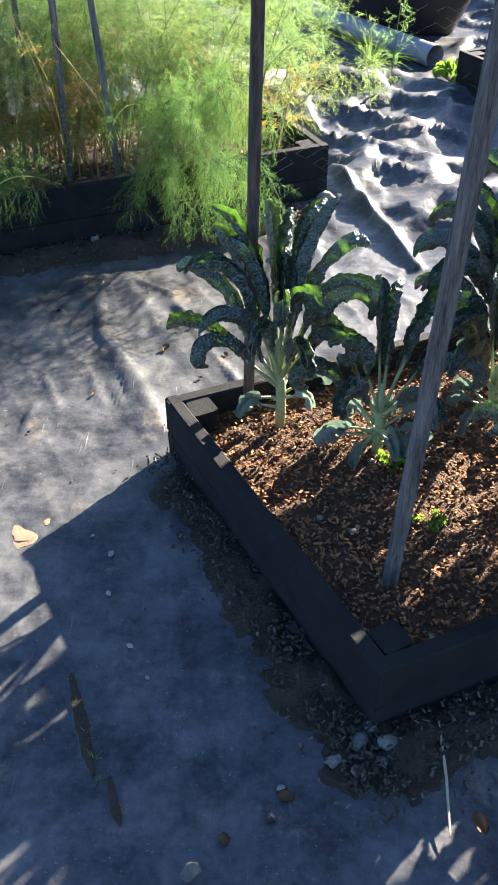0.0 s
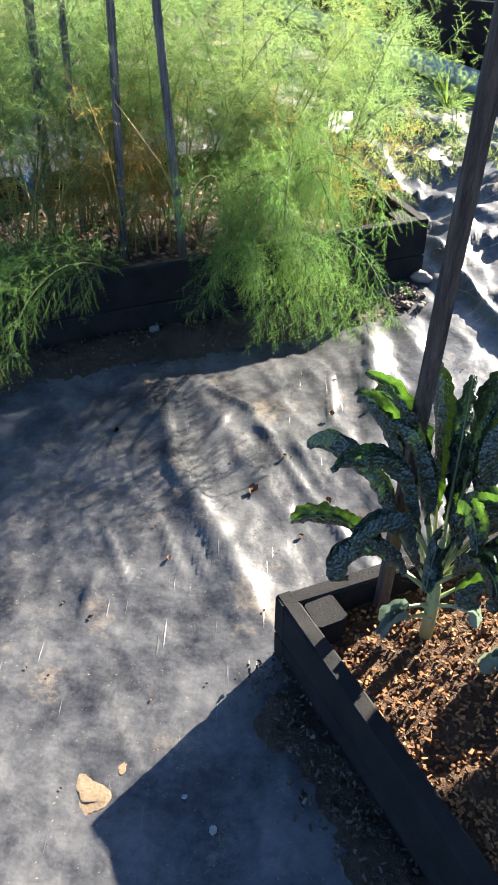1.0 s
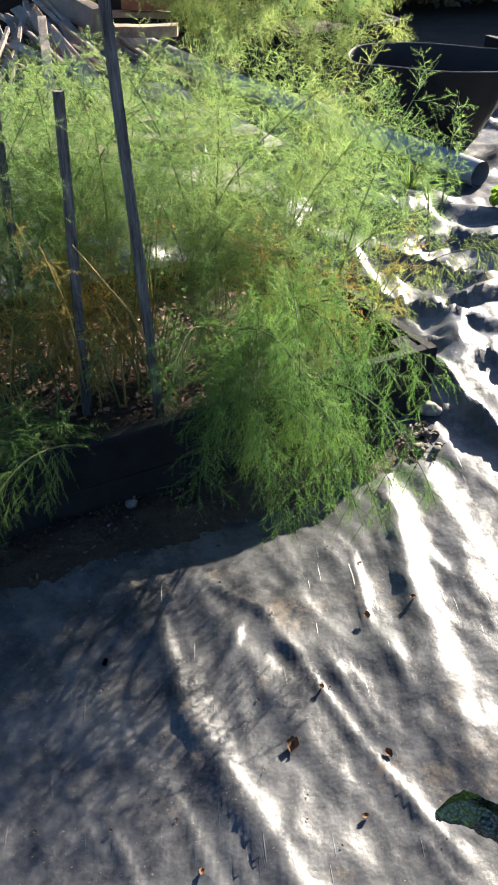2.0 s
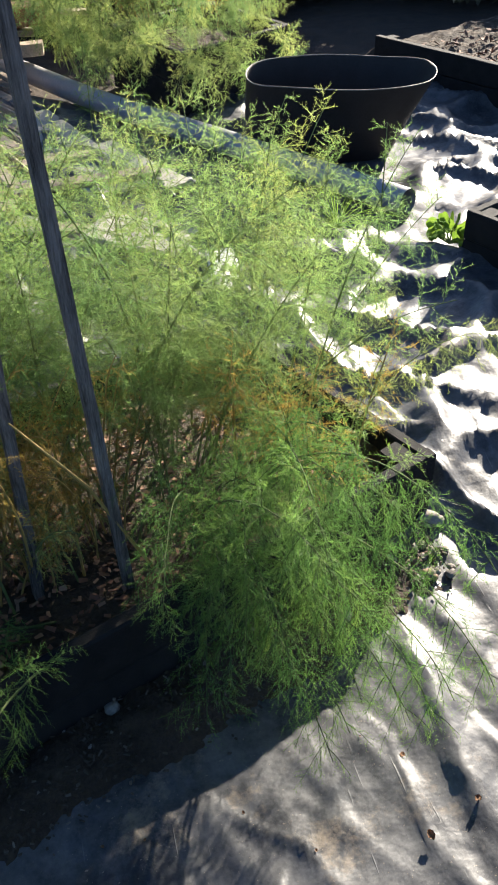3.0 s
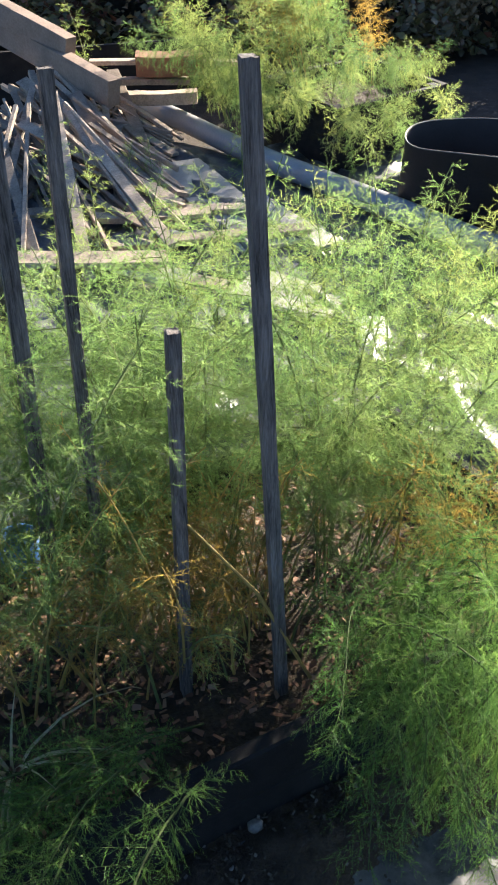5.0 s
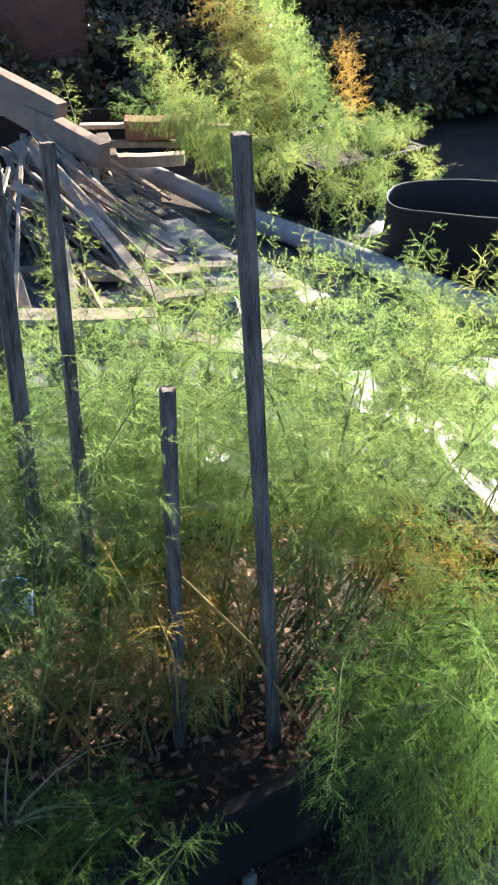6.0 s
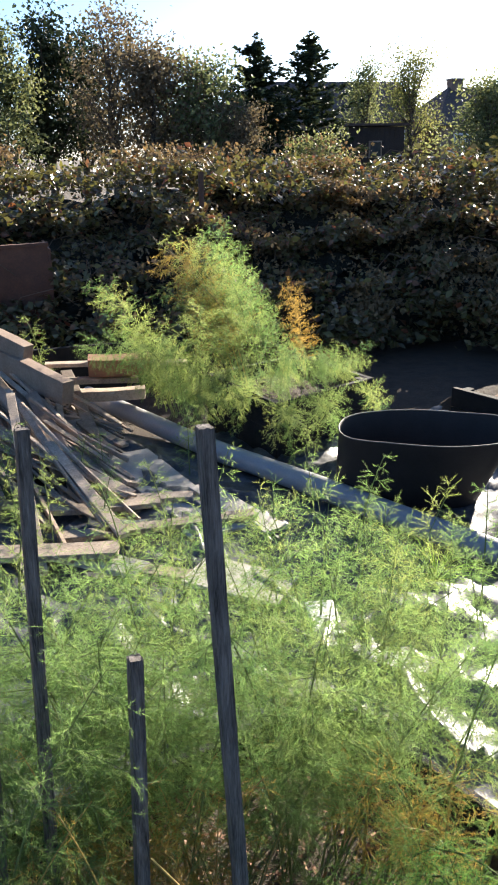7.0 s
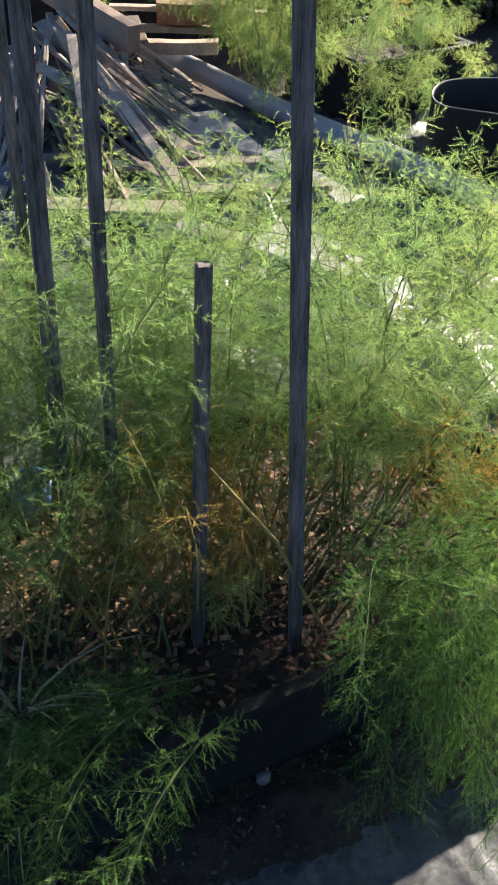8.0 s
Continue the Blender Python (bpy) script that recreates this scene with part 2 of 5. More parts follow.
# sharp narrow creases
for ax, ay, bx, by in ((-0.26, 3.01, -0.10, 2.63), (-0.10, 2.63, 0.07, 2.31), (0.11, 3.51, 0.25, 3.11), (-0.49, 2.50, -0.42, 2.31), (-0.39, 2.40, -0.35, 2.28), (-0.63, 2.30, -0.64, 2.15),
                       (-0.40, 3.12, -0.26, 3.01), (-0.71, 2.90, -0.59, 3.03), (-0.83, 2.54, -0.79, 2.62), (-0.64, 2.48, -0.54, 2.25), (-0.13, 2.87, -0.04, 2.62), (0.01, 3.20, 0.00, 2.93), (-0.30, 3.01, -0.40, 2.78)):
    FOLDS.append((ax, ay, bx, by, 0.008, 0.012))


def sheet_height(x, y):
    z = 0.004 + 0.010 * fbm(x, y, 1.7, 3, 3.0)
    z += 0.005 * (1 - abs(fbm(x * 1.6 + 0.5 * y, y * 0.7 - 0.3 * x, 3.2, 3, 7.0))) ** 3
    for ax, ay, bx, by, hgt, wid in FOLDS:
        d, t = near_line(x, y, ax, ay, bx, by)
        if d < 4 * wid:
            z += hgt * math.exp(-(d / wid) ** 2) * (0.55 + 0.45 * math.sin(math.pi * t))
    w = 1 - min(1.0, abs(fbm(x * 1.3 + 0.35 * y, 0.55 * y - 0.2 * x, 5.5, 2, 17.0)) * 2.2)
    z += 0.004 * w ** 4
    far = max(0.0, min(1.0, (y + 0.9 * x - 3.9) / 0.8))
    for ax, ay, bx, by in ((1.26, 5.88, 0.55, 7.09), (0.55, 7.09, -0.75, 9.5), (0.9, 6.95, 1.45, 6.8)):
        far *= min(1.0, max(0.0, near_line(x, y, ax, ay, bx, by)[0] - 0.08) / 0.35)
    if far:
        p, q = 0.55 * x + 0.8 * y, 0.85 * x - 0.5 * y
        p, q = p + 0.10 * fbm(x, y, 2.2, 2, 21.0), q + 0.10 * fbm(x, y, 2.2, 2, 31.0)
        f = noise.voronoi(Vector((p * 3.2, q * 1.9, 0.5)))[0]
        g1 = noise.voronoi(Vector((p * 5.5 + 9, q * 8.0, 3.5)))[0]
        z += far * (0.048 * math.exp(-((f[1] - f[0]) / 0.16) ** 2) + 0.012 * math.exp(-((g1[1] - g1[0]) / 0.2) ** 2) + 0.07 * fbm(x, y, 1.5, 2, 5.0) + 0.03 * f[0])
    return z


def tear_push(x, y, ax, ay, bx, by, wid):
    """Inside the slit: the nearest place on its lip; outside: None."""
    d, t = near_line(x, y, ax, ay, bx, by)
    lip = wid * math.sin(math.pi * t) ** 0.9 * (1 + 0.45 * noise.noise(Vector((x * 22, y * 22, 6))))
    if d >= lip or not 0.0 < t < 1.0:
        return None
    dx, dy = bx - ax, by - ay
    n = math.hypot(dx, dy)
    side = 1 if (x - ax) * dy - (y - ay) * dx > 0 else -1
    cx, cy = ax + t * dx, ay + t * dy
    return cx + side * dy / n * lip, cy - side * dx / n * lip, d / max(lip, 1e-6)


TEARS = [(-0.70, 2.9, -0.62, 2.86, 0.012)]


def sheet(name, x0, x1, y0, y1, step, label):
    def stops(a, b, fine_a, fine_b):
        """Close spacing where the creases are, wide spacing beyond."""
        out = [a]
        while out[-1] < b:
            out.append(out[-1] + (step if fine_a < out[-1] < fine_b else step * 2.7))
        return out
    gx, gy = stops(x0, x1, -1.0, 0.75), stops(y0, y1, 1.1, 3.7)
    nx, ny = len(gx) - 1, len(gy) - 1
    V, F, gone = [], [], set()
    for j in range(ny + 1):
        for i in range(nx + 1):
            x, y = gx[i], gy[j]
            rag = max(0.0, 1 - min(x - x0, gx[-1] - x, y - y0, gy[-1] - y) / 0.5)
            x, y = x + 0.22 * rag * fbm(x, y, 1.6, 3, 41.0), y + 0.22 * rag * fbm(x, y, 1.6, 3, 51.0)
            lift = -0.02 * rag ** 3
            for slit in TEARS:
                q = tear_push(x, y, *slit)
                if q:
                    x, y, lift = q[0], q[1], 0.004 + 0.012 * noise.noise(Vector((q[0] * 9, q[1] * 9, 2)))
                    gone.add(len(V))
            V.append((x, y, sheet_height(x, y) + lift))
    for j in range(ny):
        for i in range(nx):
            k = j * (nx + 1) + i
            q = (k, k + 1, k + nx + 2, k + nx + 1)
            if not all(v in gone for v in q):
                F.append(q)
    return solo(name, mesh_of(name, V, F, True), SHEET, label, "plastic sheet", kind="structure", smooth=True)


sheet("ground_sheet", -1.9, 3.5, 0.3, 8.5, 0.0125, "wrinkled dusty black polythene ground sheet with tears")


def soil_strip(name, a, b, half, crest, label, step=0.012):
    """A crumbly bank of earth along a line, running out under its surroundings at the edges."""
    a, b = Vector((*a, 0)), Vector((*b, 0))
    d = (b - a).normalized()
    n = Vector((-d.y, d.x, 0))
    nl, nw = int((b - a).length / step), int(2 * half / step)
    V, F = [], []
    for i in range(nl + 1):
        for j in range(nw + 1):
            p = a + d * (i * step) + n * (-half + j * step)
            edge = abs(-half + j * step) / half
            end = min(1, min(i, nl - i) * step / 0.12)
            z = -0.03 + (crest + 0.03) * (1 - edge ** 2) * end + 0.022 * fbm(p.x, p.y, 7, 4, 4.0) + 0.012 * fbm(p.x, p.y, 32, 2)
            V.append((p.x, p.y, z))
            if i < nl and j < nw:
                k = i * (nw + 1) + j
                F.append((k, k + 1, k + nw + 2, k + nw + 1))
    return solo(name, mesh_of(name, V, F, True), SOIL, label, "soil", kind="structure", smooth=True)


soil_strip("soil_bank", (-0.20, 2.02), (0.34, 0.92), 0.13, 0.03, "strip of dark earth along the low bed")
soil_strip("soil_bank", (-1.75, 2.93), (0.36, 3.75), 0.20, 0.035, "strip of dark stony earth under the asparagus bed")
soil_strip("soil_bank", (0.24, 1.02), (0.95, 1.32), 0.16, 0.03, "strip of dark pebbly earth before the low bed")

# ---- raised beds ----


def raised_bed(name, corner, u, v, lu, lv, base, rim, soil_z, thick, label, soil_mat=SOIL, courses=2, open_side=9):
    """Four boarded sides with posts in the corners, filled with soil."""
    c, u, v = Vector((*corner, 0)), Vector((*u, 0)).normalized(), Vector((*v, 0)).normalized()
    bed = thing(name, c, label, "raised bed", "raised beds")
    h = (rim - base) / courses
    sides = [(c, c + u * lu, v), (c + u * lu, c + u * lu + v * lv, -u), (c + u * lu + v * lv, c + v * lv, -v), (c + v * lv, c, u)]
    for s, (a, b, inward) in enumerate(sides):
        if s == open_side:
            continue
        for k in range(courses):
            z = base + h * (k + 0.5)
            d = (b - a).normalized()
            off = inward * (thick / 2)
            part("board", beam(a + off + Vector((0, 0, z)), b + off - d * 0.0 + Vector((0, 0, z)) - d * thick * 0.02, thick, h - 0.003, bev=0.005, cuts=10), BOARD, bed)
    s = 0.07
    for a, d1, d2 in ((c, u, v), (c + u * lu, -u, v), (c + u * lu + v * lv, -u, -v), (c + v * lv, u, -v)):
        p = a + (d1 + d2) * (thick + s / 2 + 0.002)
        part("corner_post", beam(p + Vector((0, 0, base)), p + Vector((0, 0, rim - 0.006)), s, s, up=d2, bev=0.006, cuts=3), BOARD, bed)
    n = 60
    V, F = [], []
    for j in range(n + 1):
        for i in range(n + 1):
            p = c + u * (thick + (lu - 2 * thick) * i / n) + v * (thick + (lv - 2 * thick) * j / n)
            V.append((p.x, p.y, soil_z + 0.018 * fbm(p.x, p.y, 5, 4) + 0.012 * fbm(p.x, p.y, 30, 2)))
            if i < n and j < n:
                q = j * (n + 1) + i
                F.append((q, q + 1, q + n + 2, q + n + 1))
    part("soil", mesh_of("soil", V, F, True), soil_mat, bed, "crumbly mulched soil filling the bed")
    return bed


raised_bed("raised_bed", (-0.183, 2.054), (0.92, 0.39), (0.47, -0.885), 1.5, 1.06, -0.03, 0.205, 0.130, 0.04, "low black raised bed with wood chip mulch and kale", MULCH_SOIL)
raised_bed("raised_bed", (0.40, 3.855), (-0.93, -0.367), (-0.39, 0.92), 2.1, 1.0, -0.03, 0.265, 0.17, 0.04, "black boarded raised bed full of overgrown asparagus")
raised_bed("raised_bed", (1.26, 5.39), (0.42, -0.91), (0.91, 0.42), 1.6, 1.1, -0.02, 0.25, 0.17, 0.04, "black boarded raised bed of bare soil")
raised_bed("raised_bed", (1.355, 8.30), (-0.86, -0.51), (-0.33, 0.94), 1.0, 1.0, -0.02, 0.40, 0.3, 0.04, "black raised bed with yellowing asparagus ferns")
raised_bed("raised_bed", (1.99, 8.30), (0.42, -0.91), (0.91, 0.42), 2.4, 2.8, -0.02, 0.28, 0.16, 0.05, "long raised bed edged with dark boards", open_side=3)
soil_strip("soil_bank", (2.02, 8.36), (4.55, 9.53), 0.30, 0.17, "dark earth running out behind the long bed", 0.03)

# ---- stakes ----


def stake(foot, top, w, label, wood=STAKE):
    bm = bmesh.new()
    foot, top = Vector(foot), Vector(top)
    n, sides, seed = 40, 28, random.uniform(0, 99)
    rows = []
    for i in range(n + 1):
        c = foot.lerp(top, i / n)
        row = []
        for k in range(sides):
            a = 2 * math.pi * (k + 0.5) / sides
            q = max(abs(math.cos(a)), abs(math.sin(a))) ** 0.9
            crack = 0.83 - 0.10 * max(0.0, noise.noise(Vector((k * 3.7, i * 0.21, seed))) - 0.15) ** 0.8
            r = w / 2 / q * crack * (1 + 0.03 * noise.noise(Vector((k * 0.5, i * 0.5, seed + 9))))
            row.append(bm.verts.new(c + Vector((math.cos(a + 0.25) * r, math.sin(a + 0.25) * r * 0.92, random.uniform(-0.002, 0.002) if i == n else 0))))
        rows.append(row)
    for p, q in zip(rows, rows[1:]):
        for k in range(sides):
            bm.faces.new((p[k], p[(k + 1) % sides], q[(k + 1) % sides], q[k]))
    bm.faces.new(rows[-1])
    return solo("wooden_stake", bm, wood, label, "stake", "garden stakes")


stake((0.05, 2.09, 0.08), (0.105, 2.0, 1.75), 0.031, "tall brown wooden stake beside the kale", STAKE_BROWN)
stake((0.375, 1.42, 0.08), (0.447, 1.42, 1.55), 0.034, "leaning weathered wooden stake in the mulched bed")
stake((-0.730, 3.72, 0.14), (-0.700, 3.77, 1.105), 0.032, "short broken-topped grey stake among asparagus")
stake((-0.505, 3.68, 0.14), (-0.572, 3.645, 1.585), 0.031, "tall square-topped grey stake among asparagus")
stake((-0.915, 3.92, 0.14), (-0.870, 3.89, 1.53), 0.030, "tall grey wooden stake among asparagus")
stake((-1.03, 3.90, 0.14), (-0.962, 3.89, 1.66), 0.038, "tall weathered stake among asparagus")
stake((-1.10, 4.22, 0.14), (-1.045, 4.2, 1.6), 0.028, "thin weathered stake behind the asparagus")

# ---- tub and pipe ----
tub = thing("oval_tub", (1.25, 6.9, 0), "large dark oval plastic tub standing on the sheet", "tub")


def oval(cx, cy, a, b, turn, z, n=48):
    return [(cx + a * math.cos(k * 2 * math.pi / n) * math.cos(turn) - b * math.sin(k * 2 * math.pi / n) * math.sin(turn),
             cy + a * math.cos(k * 2 * math.pi / n) * math.sin(turn) + b * math.sin(k * 2 * math.pi / n) * math.cos(turn), z) for k in range(n)]


def loft(rings, bm=None):
    bm = bm or bmesh.new()
    rr = [[bm.verts.new(p) for p in r] for r in rings]
    n = len(rr[0])
    for a, b in zip(rr, rr[1:]):
        for k in range(n):
            bm.faces.new((a[k], a[(k + 1) % n], b[(k + 1) % n], b[k]))
    return bm, rr


T, B = (1.20, 6.87), (1.11, 6.95)
TM = (1.155, 6.91)
rings = [oval(*B, 0.41, 0.25, -0.24, -0.01), oval(*B, 0.43, 0.27, -0.24, 0.015), oval(*TM, 0.48, 0.325, -0.24, 0.25), oval(*T, 0.525, 0.372, -0.24, 0.455), oval(*T, 0.526, 0.373, -0.24, 0.458),
         oval(*T, 0.523, 0.370, -0.24, 0.459), oval(*T, 0.521, 0.368, -0.24, 0.455), oval(*TM, 0.474, 0.319, -0.24, 0.25), oval(*B, 0.42, 0.26, -0.24, 0.03)]
rings = [[(x, y, z + (0.011 * math.sin(3 * k * 2 * math.pi / 48 + 0.6) + 0.004 * math.sin(5 * k * 2 * math.pi / 48)) * (z > 0.4)) for k, (x, y, z) in enumerate(r)] for r in rings]
bm, rr = loft(rings)
bm.faces.new(rr[0][::-1])
bm.faces.new(rr[-1])
part("body", bm, TUB_PLASTIC, tub, smooth=True)
lip = [(x + 0.0, y, z + 0.004) for x, y, z in rings[4]]
part("rim", tube(lip + lip[:1], [0.0032] * 49, 6, caps=False), TUB_RIM, tub, "thin grey rim, lighter than the body", smooth=True)
pipe = thing("drain_pipe", (0.5, 7.1, 0), "long grey plastic drain pipe lying on the sheet", "pipe")
part("tube", tube([(1.23, 5.93, 0.075), (0.92, 6.45, 0.078), (0.55, 7.09, 0.08), (0.13, 7.77, 0.083), (-0.13, 8.25, 0.085), (-0.74, 9.52, 0.09)], [0.07] * 6, 20, caps=False), PIPE_GREY, pipe, smooth=True)

# ---- asparagus ferns ----


def plume(name, length, lean, droop, branches, reach, seed, needle=0.0150, width=0.00065, start=0.22, fuzz=1.0, sag=0.12):
    """One asparagus stalk growing from the origin and leaning towards +x: (stalk mesh, needle mesh)."""
    rng = np.random.default_rng(seed)
    n = 18
    pts, d = [np.zeros(3)], None
    az = 0.0
    for i in range(n):
        s = (i + 0.5) / n
        th = lean + droop * s ** 1.6
        az += rng.normal(0, 0.05)
        d = np.array([math.sin(th) * math.cos(az), math.sin(th) * math.sin(az), math.cos(th)])
        pts.append(pts[-1] + d * length / n)
    pts = np.array(pts)
    stalk = tube(pts, [0.0034 * (1 - 0.85 * i / n) + 0.0005 for i in range(n + 1)], 5, caps=False)
    base, tips = [], []
    golden = 2.4
    for b in range(branches):
        s = start + (0.97 - start) * (b + rng.uniform(0, 0.8)) / branches
        k = s * n
        i = min(int(k), n - 1)
        p = pts[i] + (pts[i + 1] - pts[i]) * (k - i)
        ax = pts[i + 1] - pts[i]
        ax /= np.linalg.norm(ax)
        a = b * golden + rng.uniform(-0.4, 0.4)
        o = np.cross(ax, [math.cos(a), math.sin(a), 0.31])
        o /= np.linalg.norm(o)
        lb = reach * (0.35 + 0.65 * (1 - s) ** 0.6) * (0.6 + 0.4 * min(1, (s - start) * 6 + 0.3)) * rng.uniform(0.75, 1.15)
        m = 5
        bp, bd = [p], ax * 0.55 + o
        bd /= np.linalg.norm(bd)
        for q in range(m):
            bd = bd + np.array([0, 0, -0.05 - 0.05 * droop]) + rng.normal(0, 0.05, 3)
            bd /= np.linalg.norm(bd)
            bp.append(bp[-1] + bd * lb / m)
        bp = np.array(bp)
        tube(bp, [0.0011 - 0.0008 * q / m for q in range(m + 1)], 3, stalk, caps=False)
        twigs = max(5, int(lb / 0.0088))
        for w in range(twigs):
            f = (w + 0.6) / twigs * m
            i2 = min(int(f), m - 1)
            tp = bp[i2] + (bp[i2 + 1] - bp[i2]) * (f - i2)
            td = (bp[i2 + 1] - bp[i2]) / (lb / m)
            side = np.cross(td, rng.normal(0, 1, 3))
            side /= np.linalg.norm(side) + 1e-9
            tl = (0.026 + 0.22 * lb * (1 - w / twigs)) * rng.uniform(0.5, 1.45)
            tdir = td * 0.70 + side * 0.8 + rng.normal(0, 0.16, 3) + np.array([0, 0, -sag])
            tdir /= np.linalg.norm(tdir)
            c = max(3, int(tl / 0.0044))
            at = np.linspace(0.08, 1, c)[:, None]
            spine = tp + tdir * tl * at + np.array([0, 0, -0.9 * sag * tl]) * at ** 2
            tips.append((tp, spine[-1]))
            for _ in range(int(2 * fuzz + 0.5)):
                v = rng.normal(0, 1, (c, 3))
                v -= (v @ tdir)[:, None] * tdir * 0.6
                v /= np.linalg.norm(v, axis=1)[:, None]
                v = v * 0.72 + tdir * 0.7 + np.array([0, 0, -0.6 * (sag - 0.12)])
                fine = 0.4 + 0.6 * min(1.0, 1.3 * lb / reach) * (1.1 - 0.5 * at)
                base.append(np.concatenate([spine, v * needle * fine * rng.uniform(0.6, 1.25, (c, 1))], 1))
    base = np.concatenate(base)
    tw = np.array([np.concatenate([a, b - a]) for a, b in tips])
    base = np.concatenate([base, tw])
    p, v = base[:, :3], base[:, 3:]
    wd = np.cross(v, rng.normal(0, 1, p.shape))
    wd /= np.linalg.norm(wd, axis=1)[:, None] + 1e-9
    wv = np.full((len(p), 1), width)
    tri = np.stack([p - wd * wv / 2, p + wd * wv / 2, p + v], 1).reshape(-1, 3)
    foliage = bpy.data.meshes.new(name)
    foliage.vertices.add(len(tri))
    foliage.vertices.foreach_set("co", tri.ravel())
    foliage.loops.add(len(tri))
    foliage.loops.foreach_set("vertex_index", np.arange(len(tri)))
    foliage.polygons.add(len(p))
    foliage.polygons.foreach_set("loop_start", np.arange(0, len(tri), 3))
    foliage.update(calc_edges=True)
    return to_mesh("stalk", stalk), foliage


FERN_DRY = leafy("dried_asparagus_needle", [(0.3, (0.25, 0.165, 0.055)), (0.6, (0.36, 0.26, 0.08)), (0.8, (0.40, 0.34, 0.14))], 0.55, 0.6, 0.2, False, 5)
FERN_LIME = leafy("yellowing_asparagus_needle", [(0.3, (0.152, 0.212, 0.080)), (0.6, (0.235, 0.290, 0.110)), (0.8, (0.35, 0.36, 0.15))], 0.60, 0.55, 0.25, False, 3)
STEM_DRY = grainy("dry_asparagus_stem", [(0.3, (0.22, 0.13, 0.03)), (0.7, (0.42, 0.30, 0.09))], 30, 0.7, 200, 0.2, 0.001)

PLUMES = {
    "up": [plume("foliage", 0.92, 0.10, 0.55, 26, 0.30, 1, needle=0.014, width=0.00085, start=0.28), plume("foliage", 0.98, 0.18, 0.85, 27, 0.30, 2, needle=0.014, width=0.00085, start=0.28), plume("foliage", 0.85, 0.08, 0.4, 24, 0.32, 3, needle=0.014, width=0.00085, start=0.28)],
    "arch": [plume("foliage", 1.02, 0.30, 2.05, 32, 0.24, 4, needle=0.012, width=0.0008, sag=0.26), plume("foliage", 0.92, 0.45, 2.2, 30, 0.24, 5, needle=0.012, width=0.0008, sag=0.26), plume("foliage", 1.10, 0.25, 2.3, 32, 0.25, 6, needle=0.012, width=0.0008, sag=0.26)],
    "hang": [plume("foliage", 0.80, 0.85, 1.75, 28, 0.22, 14, needle=0.012, width=0.0008, sag=0.34), plume("foliage", 0.88, 0.75, 1.9, 28, 0.22, 15, needle=0.012, width=0.0008, sag=0.34)],
    "thin": [plume("foliage", 0.95, 0.15, 0.5, 15, 0.24, 7, width=0.0009, start=0.4), plume("foliage", 0.88, 0.30, 1.0, 14, 0.24, 8, width=0.0009, start=0.42)],
    "low": [plume("foliage", 0.45, 0.2, 0.7, 12, 0.13, 9, needle=0.012, width=0.0011, start=0.3), plume("foliage", 0.38, 0.3, 0.9, 12, 0.12, 10, needle=0.012, width=0.0011, start=0.3)],
    "cane": [plume("foliage", 0.62, 0.08, 0.3, 5, 0.10, 16, needle=0.012, width=0.0011, start=0.35), plume("foliage", 0.70, 0.22, 0.5, 6, 0.10, 17, needle=0.012, width=0.0011, start=0.4)],
    "spear": [plume("foliage", 0.42, 0.10, 0.3, 14, 0.085, 11, needle=0.017, width=0.0013, start=0.15)],
    "far": [plume("foliage", 1.10, 0.22, 0.8, 24, 0.22, 12, needle=0.021, width=0.0017, fuzz=0.67), plume("foliage", 1.05, 0.3, 1.7, 23, 0.24, 13, needle=0.021, width=0.0017, fuzz=0.67, sag=0.3)],
}
# Hanging fronds: deeper green needles and darker stems carry their shade in the colour.
FERN_SHADED = leafy("shaded_green_asparagus_needle", [(0.3, (0.054, 0.126, 0.040)), (0.55, (0.110, 0.208, 0.058)), (0.8, (0.22, 0.31, 0.085))], 0.58, 0.45, 0.3, False, 4.0)
STEM_SHADED = grainy("shaded_asparagus_stem", [(0.3, (0.035, 0.06, 0.02)), (0.7, (0.09, 0.11, 0.04))], 30, 0.8, 200, 0.2, 0.001, (1, 1, 1), 0.15)
LOOKS = {"deep": (FERN_SHADED, STEM_SHADED), "green": (FERN, FERN_STEM), "lime": (FERN_LIME, FERN_STEM), "dry": (FERN_DRY, STEM_DRY)}
FERN_LABEL = {"deep": "deep green asparagus fern hanging over the bed board, shade in its colour", "green": "feathery green asparagus fern growing from the bed", "lime": "yellowing feathery asparagus fern", "dry": "dried orange-yellow asparagus stalk"}
protos = {}


def fern(kind, which, tone, x, y, z, turn, size=1.0, tip=0.0):
    """An asparagus plant; turn: the way in degrees towards which it leans."""
    key = (kind, which % len(PLUMES[kind]), tone)
    m = pose(x, y, z, 0, tip, turn) @ Matrix.Scale(size, 4)
    if key not in protos:
        stalk, foliage = (d.copy() for d in PLUMES[kind][key[1]])
        leaf, stem = LOOKS[tone]
        ob = thing("asparagus_fern", (0, 0, 0), FERN_LABEL[tone], "fern", "asparagus ferns")
        part("stalk", stalk, stem, ob)
        part("foliage", foliage, leaf, ob)
        protos[key] = ob
        ob.matrix_basis = m
        return ob
    ob = copy_thing(protos[key], Matrix())
    ob.matrix_basis = m
    return ob


rng = random.Random(5)
BED_O, BED_U, BED_V = Vector((0.40, 3.855, 0)), Vector((-0.93, -0.367, 0)), Vector((-0.367, 0.93, 0))


def in_bed(a, b):
    p = BED_O + BED_U * a + BED_V * b
    return p.x, p.y, 0.16


